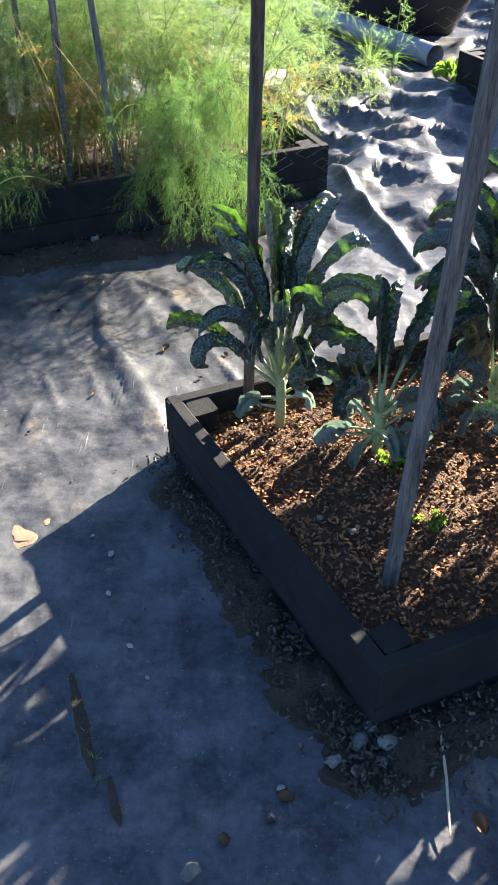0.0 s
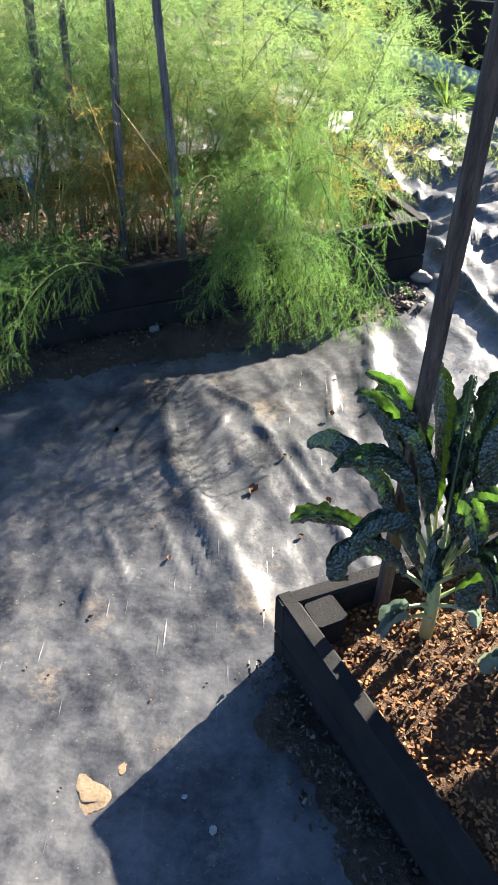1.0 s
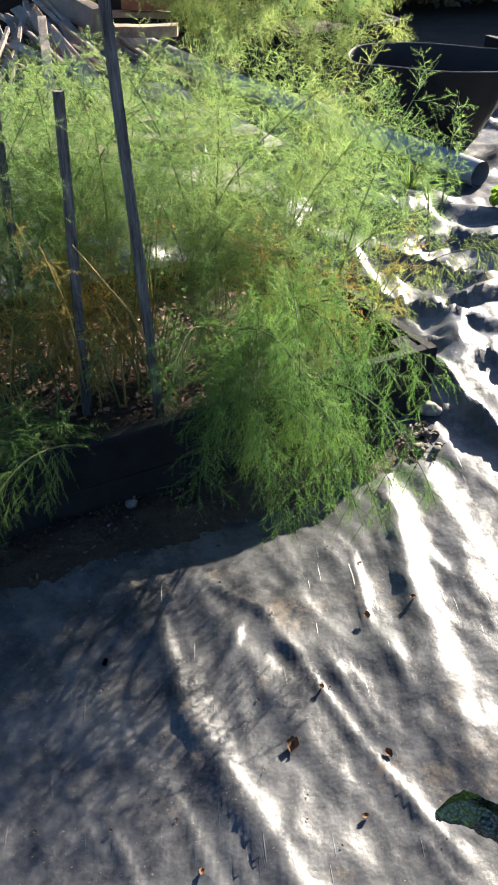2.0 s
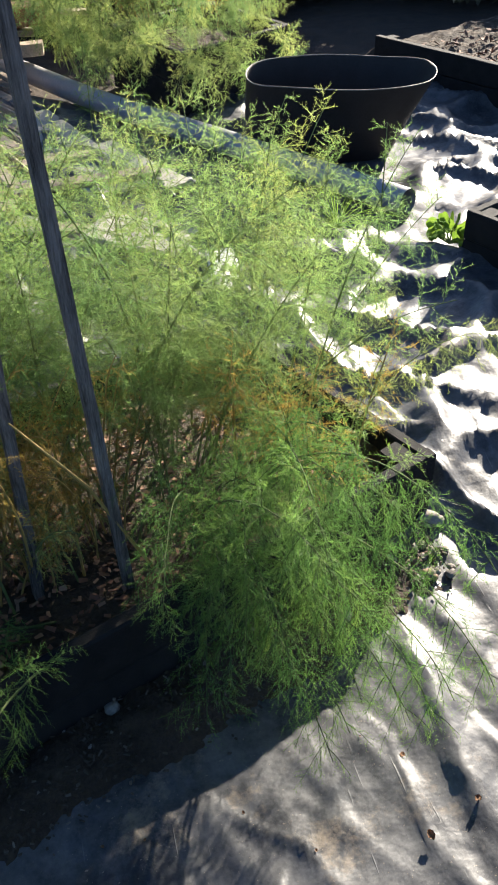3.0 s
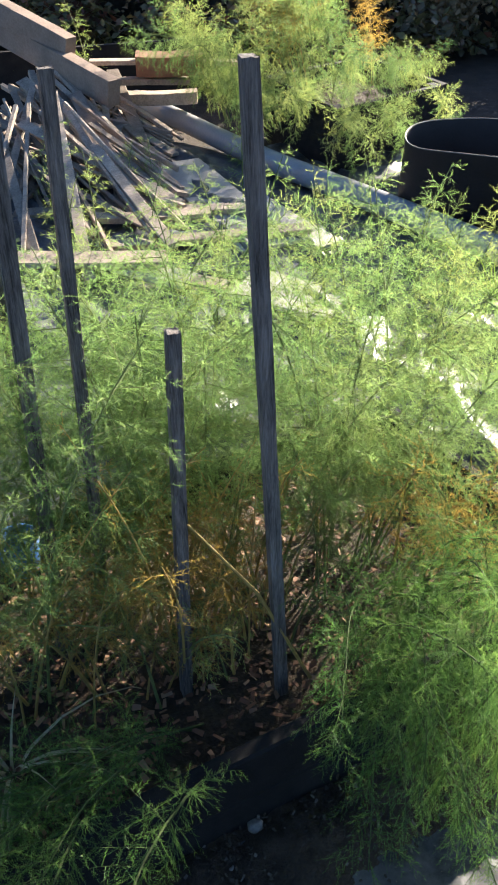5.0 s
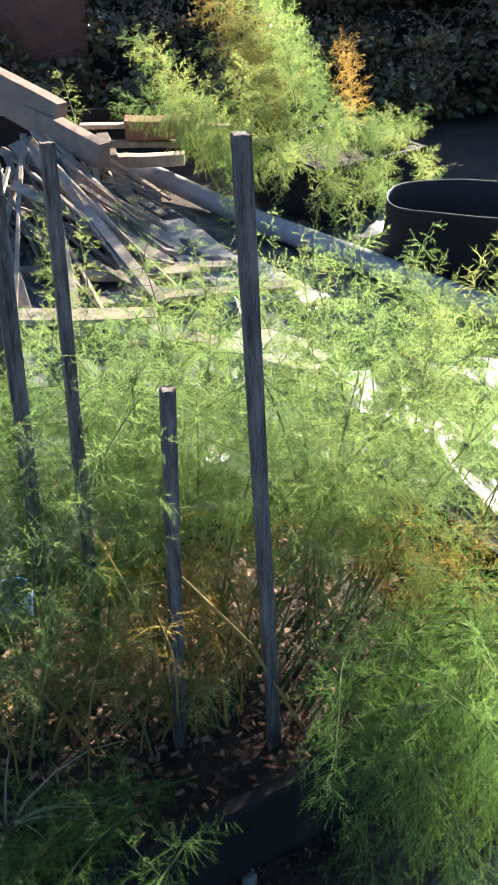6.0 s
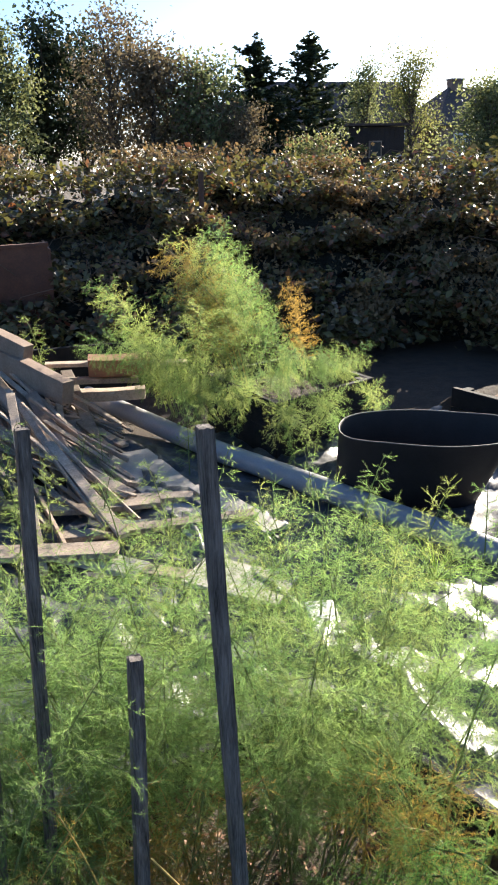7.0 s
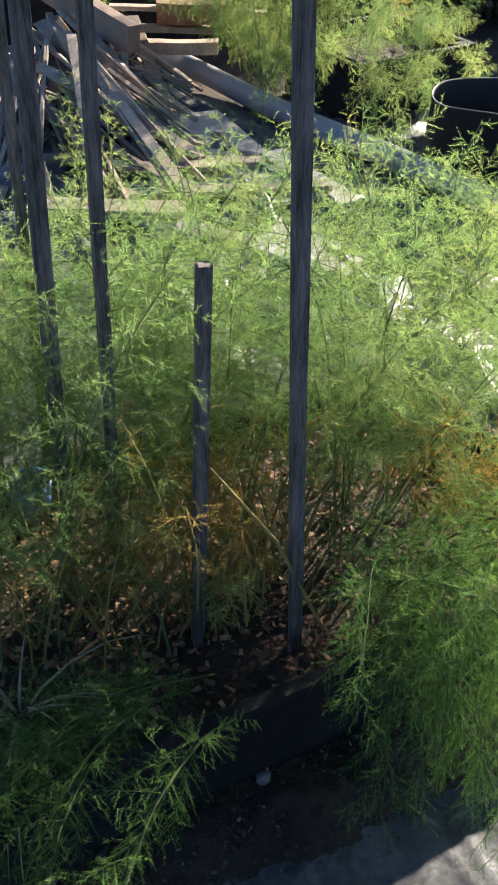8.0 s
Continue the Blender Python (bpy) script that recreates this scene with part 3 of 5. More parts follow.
# upright stalks over the whole bed
for i in range(46):
    a, b = rng.uniform(0.42, 2.0), rng.uniform(0.34, 0.95)
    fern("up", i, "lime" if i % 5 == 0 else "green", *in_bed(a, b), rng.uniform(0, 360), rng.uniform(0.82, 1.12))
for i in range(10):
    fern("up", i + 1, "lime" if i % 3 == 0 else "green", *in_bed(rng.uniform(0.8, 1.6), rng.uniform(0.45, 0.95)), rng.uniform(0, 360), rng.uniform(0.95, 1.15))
# shorter growth between the tall stalks and the bed's corner
for i in range(6):
    fern("up", i, "green", *in_bed(rng.uniform(0.26, 0.55), rng.uniform(0.55, 0.88)), rng.uniform(0, 360), rng.uniform(0.50, 0.72))
for i in range(4):
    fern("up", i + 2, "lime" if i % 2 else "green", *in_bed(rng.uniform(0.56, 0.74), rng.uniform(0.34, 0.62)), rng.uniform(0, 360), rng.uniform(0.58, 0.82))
# stalks hanging over the front board
for i in range(12):
    fern("arch", i, "deep", *in_bed(rng.uniform(0.42, 0.74), rng.uniform(0.08, 0.34)), rng.uniform(-108, -62), rng.uniform(0.74, 1.0))
for i in range(22):
    fern("hang", i, "deep", *in_bed(rng.uniform(1.06, 1.85), rng.uniform(0.06, 0.25)), rng.uniform(-140, -90), rng.uniform(0.80, 1.05))
for i in range(8):
    fern("hang", i + 1, "deep", *in_bed(rng.uniform(0.44, 0.74), rng.uniform(0.05, 0.2)), rng.uniform(-110, -65), rng.uniform(0.75, 1.0))
# open, thin stalks at the end of the bed
for i, (a, b, turn) in enumerate([(0.25, 0.30, 20), (0.18, 0.45, 70), (0.32, 0.55, 100), (0.22, 0.7, 40), (0.38, 0.8, 120), (0.30, 0.38, -20), (0.42, 0.62, 60)]):
    fern("thin", i, "green", *in_bed(a, b), turn, rng.uniform(0.9, 1.12))
for i in range(14):
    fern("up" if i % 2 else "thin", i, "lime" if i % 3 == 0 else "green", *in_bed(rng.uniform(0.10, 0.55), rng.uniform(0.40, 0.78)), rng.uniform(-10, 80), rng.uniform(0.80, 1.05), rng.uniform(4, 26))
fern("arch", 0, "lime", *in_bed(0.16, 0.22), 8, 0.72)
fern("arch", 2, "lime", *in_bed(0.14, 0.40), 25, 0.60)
fern("arch", 1, "green", *in_bed(0.22, 0.65), 35, 0.75)
# bare yellow canes and dried growth low in the bed
for i in range(24):
    fern("cane", i, "dry", *in_bed(rng.uniform(0.80, 1.75), rng.uniform(0.28, 0.65)), rng.uniform(0, 360), rng.uniform(0.7, 1.15))
for i in range(34):
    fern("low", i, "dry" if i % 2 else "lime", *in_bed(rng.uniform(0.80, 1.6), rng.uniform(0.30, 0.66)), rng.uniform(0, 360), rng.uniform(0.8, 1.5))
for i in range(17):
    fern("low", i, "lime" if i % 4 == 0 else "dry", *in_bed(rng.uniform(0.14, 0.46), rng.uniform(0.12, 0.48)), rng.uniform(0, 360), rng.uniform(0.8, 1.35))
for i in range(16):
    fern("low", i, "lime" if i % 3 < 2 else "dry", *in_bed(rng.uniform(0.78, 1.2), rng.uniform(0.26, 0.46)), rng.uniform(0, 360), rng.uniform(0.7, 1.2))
# shoots among the timber
for i in range(16):
    fern("spear", i, "lime" if i % 2 else "green", rng.uniform(-1.3, -0.1), rng.uniform(5.6, 7.6), 0.0, rng.uniform(0, 360), rng.uniform(0.9, 1.7))
for i in range(10):
    fern("spear", i, "green", rng.uniform(0.1, 0.9), rng.uniform(5.0, 6.6), 0.0, rng.uniform(0, 360), rng.uniform(0.9, 1.5))
fern("spear", 0, "lime", -1.05, 9.3, 0.15, 200, 1.7)
# the far bed
for i in range(15):
    x, y = rng.uniform(-0.15, 0.70), rng.uniform(8.35, 8.95)
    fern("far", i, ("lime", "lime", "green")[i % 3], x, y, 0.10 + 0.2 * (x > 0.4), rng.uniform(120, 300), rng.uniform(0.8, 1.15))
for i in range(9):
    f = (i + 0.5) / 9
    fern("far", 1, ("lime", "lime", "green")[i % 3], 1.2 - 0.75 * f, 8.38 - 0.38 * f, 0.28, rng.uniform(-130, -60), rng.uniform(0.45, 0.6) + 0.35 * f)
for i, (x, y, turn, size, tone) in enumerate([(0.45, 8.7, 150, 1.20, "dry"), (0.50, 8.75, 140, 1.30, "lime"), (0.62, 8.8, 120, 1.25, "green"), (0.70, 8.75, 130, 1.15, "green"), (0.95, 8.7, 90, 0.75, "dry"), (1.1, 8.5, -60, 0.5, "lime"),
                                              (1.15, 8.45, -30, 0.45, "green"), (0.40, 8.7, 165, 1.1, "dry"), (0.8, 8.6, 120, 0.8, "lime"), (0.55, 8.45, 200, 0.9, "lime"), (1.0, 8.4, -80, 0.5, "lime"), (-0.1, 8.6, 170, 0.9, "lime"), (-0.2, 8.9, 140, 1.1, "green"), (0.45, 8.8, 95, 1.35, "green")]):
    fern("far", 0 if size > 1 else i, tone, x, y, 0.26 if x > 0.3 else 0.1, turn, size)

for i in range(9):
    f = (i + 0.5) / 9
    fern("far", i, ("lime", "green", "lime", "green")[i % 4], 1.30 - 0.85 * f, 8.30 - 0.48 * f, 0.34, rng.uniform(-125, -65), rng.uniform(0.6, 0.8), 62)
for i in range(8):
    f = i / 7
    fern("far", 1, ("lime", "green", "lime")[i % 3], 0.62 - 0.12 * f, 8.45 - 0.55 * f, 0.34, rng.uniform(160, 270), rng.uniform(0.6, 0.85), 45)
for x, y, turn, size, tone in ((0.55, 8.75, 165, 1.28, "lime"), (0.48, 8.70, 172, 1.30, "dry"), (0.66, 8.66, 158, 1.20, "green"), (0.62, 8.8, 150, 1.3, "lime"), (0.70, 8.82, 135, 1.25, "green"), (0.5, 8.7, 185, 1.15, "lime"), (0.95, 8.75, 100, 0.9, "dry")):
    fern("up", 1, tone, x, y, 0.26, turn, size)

# the low soft dome beside the pipe
for i in range(16):
    fern("far", 1, ("lime", "green", "lime")[i % 3], rng.uniform(-0.12, 0.26), rng.uniform(8.45, 8.8), 0.08, rng.uniform(0, 360), rng.uniform(0.5, 0.72))

# ---- kale ----


def kale_material():
    """Blistered blue-green leaf, light through it yellow-green."""
    m, nt, b = mat("kale_leaf", 0.30, 0, 1.0)
    co = coords(nt)
    n = noise_tex(nt, co, 22, 4)
    c = ramp(nt, n, [(0.3, (0.010, 0.026, 0.020)), (0.7, (0.030, 0.062, 0.042))])
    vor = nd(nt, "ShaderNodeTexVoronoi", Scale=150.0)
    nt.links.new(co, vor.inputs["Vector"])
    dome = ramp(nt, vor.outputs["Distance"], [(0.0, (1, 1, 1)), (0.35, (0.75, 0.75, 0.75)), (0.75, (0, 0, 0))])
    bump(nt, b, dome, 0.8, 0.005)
    # Crease shade is put into the colour: near black between pale waxy blisters.
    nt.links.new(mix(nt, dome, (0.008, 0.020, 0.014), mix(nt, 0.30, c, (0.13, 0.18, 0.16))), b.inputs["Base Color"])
    tr = nd(nt, "ShaderNodeBsdfTranslucent", Color=(0.16, 0.36, 0.03, 1))
    ms = nt.nodes.new("ShaderNodeMixShader")
    nt.links.new(ramp(nt, noise_tex(nt, co, 9, 3), [(0.52, (0.012,) * 3), (0.66, (0.16,) * 3)]), ms.inputs[0])
    nt.links.new(b.outputs[0], ms.inputs[1])
    nt.links.new(tr.outputs[0], ms.inputs[2])
    nt.links.new(ms.outputs[0], nt.nodes["Material Output"].inputs[0])
    return m


KALE = kale_material()
KALE_RIB = grainy("kale_rib", [(0.3, (0.19, 0.23, 0.10)), (0.7, (0.34, 0.37, 0.18))], 20, 0.5, 150, 0.15, 0.001)
KALE_OLD = leafy("pale_kale_leaf", [(0.3, (0.08, 0.12, 0.12)), (0.7, (0.17, 0.23, 0.21))], 0.25, 0.5, 0.4, False, 12)


def kale_leaf(root, az, tilt, length, width, curl, stalk=0.3, twist=0.0, n=30, w=8, blister=0.0):
    """(blade, rib): a long strap leaf that arches and hooks over at the tip, edges rolled under, blistered all over."""
    p = Vector(root)
    spine, frames = [], []
    for i in range(n + 1):
        s = i / n
        th = tilt + curl * max(0, s - 0.58) ** 1.3 * 6.2
        d = Vector((math.sin(th) * math.cos(az), math.sin(th) * math.sin(az), math.cos(th)))
        spine.append(p.copy())
        side = Matrix.Rotation(twist * s, 3, d) @ Vector((-math.sin(az), math.cos(az), 0))
        frames.append((d, side, side.cross(d)))
        p = p + d * length / n
    bm = bmesh.new()
    rows = []
    seed = random.uniform(0, 99)
    for i in range(int(n * stalk), n + 1):
        s = (i / n - stalk) / (1 - stalk)
        half = width * (min(1.0, max(0.02, s + 0.05) * 2.2) ** 0.7 * (1 - 0.72 * max(0.0, (s - 0.80) / 0.20) ** 2)) * (0.9 + 0.12 * math.sin(seed + 9 * s)) / 2
        d, side, up = frames[i]
        row = []
        for j in range(w + 1):
            f = j / w * 2 - 1
            roll = abs(f) ** 2.4
            q = spine[i] + side * (f * half * (1 - 0.60 * roll)) - up * (half * 1.4 * roll) + up * (0.008 * noise.noise(Vector((s * 9, f * 2.5, seed))) + 0.007 * abs(f))
            q += side * (0.009 * f * noise.noise(Vector((s * 22, f, seed + 5))))
            if blister:
                cell = noise.voronoi(Vector((s * length * (1 - stalk) / 0.0085, f * half / 0.0085, seed)))[0][0]
                out = (up * (1 - roll * 0.8) + side * (f * roll)).normalized()
                q += out * (blister * max(0.0, 1 - (cell / 0.62) ** 2) * min(1.0, abs(f) * 5 + 0.15))
            row.append(bm.verts.new(q))
        rows.append(row)
    for a, b in zip(rows, rows[1:]):
        for j in range(w):
            bm.faces.new((a[j], a[j + 1], b[j + 1], b[j]))
    every = max(1, n // 30)
    rib = tube([q - f[2] * 0.0012 for q, f in zip(spine, frames)][::every], [0.0056 * (1 - 0.88 * i / n) for i in range(0, n + 1, every)], 5)
    return bm, rib


def kale_plant(x, y, z, stem_h, leaves, label, old=5, near=True):
    ob = thing("kale_plant", (x, y, z), label, "kale plant", "kale plants")
    bm = tube([(x, y, z - 0.03), (x + 0.004, y, z + stem_h * 0.5), (x - 0.003, y + 0.004, z + stem_h), (x, y, z + stem_h + 0.06)], [0.015, 0.014, 0.013, 0.006], 10)
    for i in range(14):
        a, h = i * 2.4, z + stem_h * (0.25 + 0.7 * i / 14)
        lump(bm, (x + 0.013 * math.cos(a), y + 0.013 * math.sin(a), h), 0.006, 0.6, 0.2)
    part("stem", bm, KALE_RIB, ob, "pale scarred green stem", smooth=True)
    for i, (az, tilt, length, width, curl) in enumerate(leaves):
        r = (x + 0.01 * math.cos(radians(az)), y + 0.01 * math.sin(radians(az)), z + stem_h * (0.62 + 0.38 * i / len(leaves)))
        blade, rib = kale_leaf(r, radians(az), radians(tilt * 0.72), length * 1.08, width * 1.05, radians(curl * 0.8), random.uniform(0.24, 0.38), random.uniform(-0.7, 0.7), *((84, 18, 0.0042) if near else (30, 8, 0.0)))
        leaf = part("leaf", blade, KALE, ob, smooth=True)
        part("rib", rib, KALE_RIB, leaf, smooth=True)
    for i in range(old):
        az = random.uniform(0, 6.3)
        blade, rib = kale_leaf((x, y, z + stem_h * random.uniform(0.25, 0.5)), az, radians(random.uniform(55, 85)), random.uniform(0.10, 0.18), 0.05, radians(random.uniform(60, 110)), 0.45)
        leaf = part("leaf", blade, KALE_OLD, ob, "pale drooping old leaf", smooth=True)
        part("rib", rib, KALE_RIB, leaf, smooth=True)
    return ob


random.seed(11)
kale_plant(0.14, 2.01, 0.12, 0.24, [
    (175, 62, 0.34, 0.062, 55), (200, 55, 0.30, 0.060, 120), (160, 42, 0.40, 0.062, 45), (215, 38, 0.36, 0.060, 70), (140, 30, 0.42, 0.060, 30), (100, 22, 0.44, 0.058, 20), (60, 25, 0.43, 0.060, 35),
    (30, 32, 0.42, 0.062, 60), (5, 45, 0.36, 0.064, 110), (-30, 52, 0.30, 0.062, 150), (-70, 48, 0.28, 0.060, 130), (250, 40, 0.33, 0.058, 90), (75, 12, 0.40, 0.055, 15), (180, 15, 0.38, 0.054, 25), (300, 22, 0.34, 0.054, 60), (20, 18, 0.44, 0.055, 15), (120, 35, 0.40, 0.056, 80), (195, 30, 0.40, 0.056, 60), (340, 35, 0.38, 0.056, 90), (45, 15, 0.42, 0.052, 40), (270, 28, 0.34, 0.054, 80), (150, 20, 0.42, 0.052, 40)],
    "dark blue-green kale with long crinkled strap leaves")
kale_plant(0.40, 1.90, 0.12, 0.17, [
    (170, 60, 0.28, 0.066, 120), (130, 50, 0.32, 0.064, 60), (90, 40, 0.36, 0.064, 40), (50, 45, 0.36, 0.066, 50), (20, 52, 0.36, 0.068, 40), (-10, 60, 0.30, 0.066, 100), (-60, 60, 0.25, 0.064, 120), (230, 58, 0.25, 0.062, 130), (70, 18, 0.32, 0.055, 30), (200, 25, 0.28, 0.055, 60), (10, 26, 0.34, 0.058, 30)],
    "low spreading kale with dark crinkled leaves", 15)
kale_plant(0.80, 2.22, 0.12, 0.30, [
    (180, 45, 0.40, 0.075, 70), (150, 35, 0.42, 0.070, 90), (205, 55, 0.36, 0.075, 80), (120, 40, 0.40, 0.07, 60), (240, 50, 0.36, 0.07, 90), (80, 30, 0.42, 0.07, 50), (20, 40, 0.4, 0.07, 60), (300, 45, 0.35, 0.07, 90), (170, 15, 0.42, 0.06, 30)],
    "tall kale with broad sunlit leaves")
# Extra plants, mostly out of view, added to throw shade on the near soil.
for kx, ky, kh in ((1.02, 1.72, 0.30), (1.22, 2.08, 0.34), (0.92, 1.42, 0.26), (1.30, 1.72, 0.32), (0.76, 1.36, 0.2), (1.12, 1.5, 0.3), (0.98, 2.42, 0.36), (0.93, 1.93, 0.16), (0.74, 2.06, 0.12)):
    kale_plant(kx, ky, 0.12, kh, [(az, 30 + 25 * ((az // 40) % 2), 0.38, 0.075, 70) for az in range(0, 360, 33)], "kale added at the right end of the bed to shade it", 5, False)
# ---- hedge, trees and houses in the distance ----


def leaf_cloud(name, centres, normals, sizes, seed):
    """Folded four-cornered leaves at the given places."""
    g = np.random.default_rng(seed)
    n = len(centres)
    a = np.cross(normals, g.normal(0, 1, (n, 3)))
    a /= np.linalg.norm(a, axis=1)[:, None] + 1e-9
    b = np.cross(normals, a)
    s = sizes[:, None]
    fold = normals * s * g.uniform(0.05, 0.25, (n, 1))
    quad = np.stack([centres - a * s, centres - b * s * 0.62 + fold, centres + a * s - fold * 0.6, centres + b * s * 0.62 + fold], 1).reshape(-1, 3)
    idx = np.arange(n)[:, None] * 4
    tri = np.concatenate([idx + [[0, 1, 2]], idx + [[0, 2, 3]]], 1).reshape(-1)
    me = bpy.data.meshes.new(name)
    me.vertices.add(len(quad))
    me.vertices.foreach_set("co", quad.ravel())
    me.loops.add(len(tri))
    me.loops.foreach_set("vertex_index", tri)
    me.polygons.add(len(tri) // 3)
    me.polygons.foreach_set("loop_start", np.arange(0, len(tri), 3))
    me.update(calc_edges=True)
    return me


def hedge_front(x, z):
    low, high = min(max(z, 0.0), 0.5), max(0.0, z - 0.5)
    ledge = 0.60 * math.sin(13.0 * z + 5.5 * fbm(x, 0.4 * z, 0.8, 3, 2.0)) * min(1.0, high * 4)
    return 10.9 + 0.45 * low + 2.2 * high + ledge + 0.8 * fbm(x, z * 1.6, 0.9, 4, 8.0) - 0.38 * max(0.0, x - 2.2)


def hedge_top(x):
    return 1.76 + 0.26 * fbm(x, 3.3, 0.8, 4) + 0.14 * fbm(x, 1.3, 3.2, 2)


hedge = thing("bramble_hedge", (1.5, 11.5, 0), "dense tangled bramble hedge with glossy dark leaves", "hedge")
# Near-black sheet behind the leaves, standing in for the shade inside the hedge.
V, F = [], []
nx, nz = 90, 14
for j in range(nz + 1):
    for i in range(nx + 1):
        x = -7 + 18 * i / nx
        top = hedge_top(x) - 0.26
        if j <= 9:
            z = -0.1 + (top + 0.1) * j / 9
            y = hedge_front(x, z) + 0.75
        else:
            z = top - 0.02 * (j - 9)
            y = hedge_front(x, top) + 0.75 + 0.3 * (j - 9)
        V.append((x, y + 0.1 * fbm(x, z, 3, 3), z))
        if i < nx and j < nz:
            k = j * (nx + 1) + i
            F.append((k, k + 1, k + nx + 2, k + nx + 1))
part("thicket", mesh_of("thicket", V, F, True), HEDGE_CORE, hedge, "dark sheet inside the hedge standing for its shade")
g = np.random.default_rng(21)


def hedge_points(n, low):
    P = []
    while len(P) < n:
        x, z = g.uniform(-6, 10), g.uniform(low, 2.45)
        if z < hedge_top(x) + 0.05:
            y = hedge_front(x, z) + g.uniform(-0.35, 0.60)
            if noise.noise(Vector((x * 2.4, y * 2.4, z * 2.8))) > -0.04 + 0.15 * noise.noise(Vector((x * 0.7, y, z))):
                P.append((x, y, z))
    for _ in range(n // 5):
        x = g.uniform(-6, 10)
        P.append((x, hedge_front(x, 1.85) + g.uniform(-0.3, 1.6), hedge_top(x) + g.normal(0, 0.09)))
    return np.array(P)


def aim(n, forward=-0.35, upw=0.6):
    v = g.normal(0, 0.75, (n, 3)) + [0, forward, upw]
    return v / np.linalg.norm(v, axis=1)[:, None]


P = hedge_points(40000, 0.05)
leaves = part("leaves", leaf_cloud("leaves", P, aim(len(P), -0.2, 1.0), g.uniform(0.026, 0.066, len(P)), 3), BRAMBLE, hedge)
tagged(leaves, kind="stuff")
DRY_LEAF = leafy("dry_bramble_leaf", [(0.3, (0.12, 0.075, 0.04)), (0.7, (0.25, 0.175, 0.10))], 0.18, 0.7, 0.2, True, 3)
P = []
for cx, cz, rx, rz, n in ((2.55, 1.5, 0.34, 0.5, 2600), (3.5, 0.7, 0.45, 0.4, 2400), (-1.6, 2.05, 0.2, 0.12, 400), (2.3, 0.5, 0.25, 0.3, 1300), (3.1, 1.1, 0.3, 0.3, 800), (0.6, 2.0, 0.9, 0.12, 900), (4.8, 1.2, 0.5, 0.4, 900), (-0.4, 0.9, 0.7, 0.4, 700), (1.4, 0.9, 0.6, 0.4, 900), (0.4, 1.3, 0.5, 0.3, 500), (3.6, 1.5, 0.5, 0.3, 600), (1.3, 1.2, 0.15, 0.3, 400)):
    for _ in range(n):
        x, z = g.normal(cx, rx * 0.6), g.normal(cz, rz * 0.6)
        P.append((x, hedge_front(x, z) - g.exponential(0.1), max(0.05, z)))
P = np.array(P)
tagged(part("dry_leaves", leaf_cloud("dry_leaves", P, aim(len(P)), g.uniform(0.016, 0.040, len(P)), 4), DRY_LEAF, hedge, "dry brown leaves and seed heads"), kind="stuff")
canes = bmesh.new()
random.seed(3)
for i in range(150):
    x = random.uniform(-5, 9)
    z = random.uniform(0.5, 2.0)
    y = hedge_front(x, z)
    r = random.uniform(0.2, 0.6)
    a = random.uniform(0, 6.3)
    tube([(x, y, z), (x + 0.4 * r * math.cos(a), y - 0.12, z + 0.35 * r), (x + r * math.cos(a), y - 0.22, z + 0.25 * r), (x + 1.3 * r * math.cos(a), y - 0.28, z - 0.15 * r)], [0.006, 0.005, 0.004, 0.002], 4, canes)
CANE = grainy("bramble_cane", [(0.3, (0.07, 0.045, 0.03)), (0.7, (0.17, 0.11, 0.07))], 10, 0.7, 100, 0.2, 0.002)
tagged(part("cane_tangle", canes, CANE, hedge), kind="stuff")
solo("fence_post", beam((0.66, 12.2, 0.1), (0.675, 12.25, 1.82), 0.055, 0.055, up=(0, 1, 0)), grainy("rusty_post", [(0.3, (0.05, 0.03, 0.022)), (0.7, (0.14, 0.07, 0.045))], 9, 0.85, 90, 0.4, 0.003), "thin rusty post standing in the brambles", "post")

BARK = grainy("tree_bark", [(0.3, (0.035, 0.028, 0.022)), (0.7, (0.12, 0.10, 0.08))], 3, 0.95, 25, 0.8, 0.02, (1, 1, 0.3))
CROWNS = {
    "olive": leafy("olive_tree_leaf", [(0.3, (0.095, 0.115, 0.06)), (0.7, (0.20, 0.215, 0.11))], 0.35, 0.55, 0.08, True, 0.5),
    "dark": leafy("dark_tree_leaf", [(0.3, (0.025, 0.036, 0.022)), (0.7, (0.055, 0.072, 0.042))], 0.15, 0.6, 0.08, True, 0.5),
    "yellow": leafy("autumn_tree_leaf", [(0.3, (0.12, 0.14, 0.06)), (0.6, (0.19, 0.19, 0.08)), (0.75, (0.27, 0.21, 0.06))], 0.35, 0.55, 0.08, True, 0.7),
    "brown": leafy("russet_tree_leaf", [(0.3, (0.11, 0.09, 0.065)), (0.7, (0.21, 0.165, 0.115))], 0.22, 0.6, 0.08, True, 0.6),
}


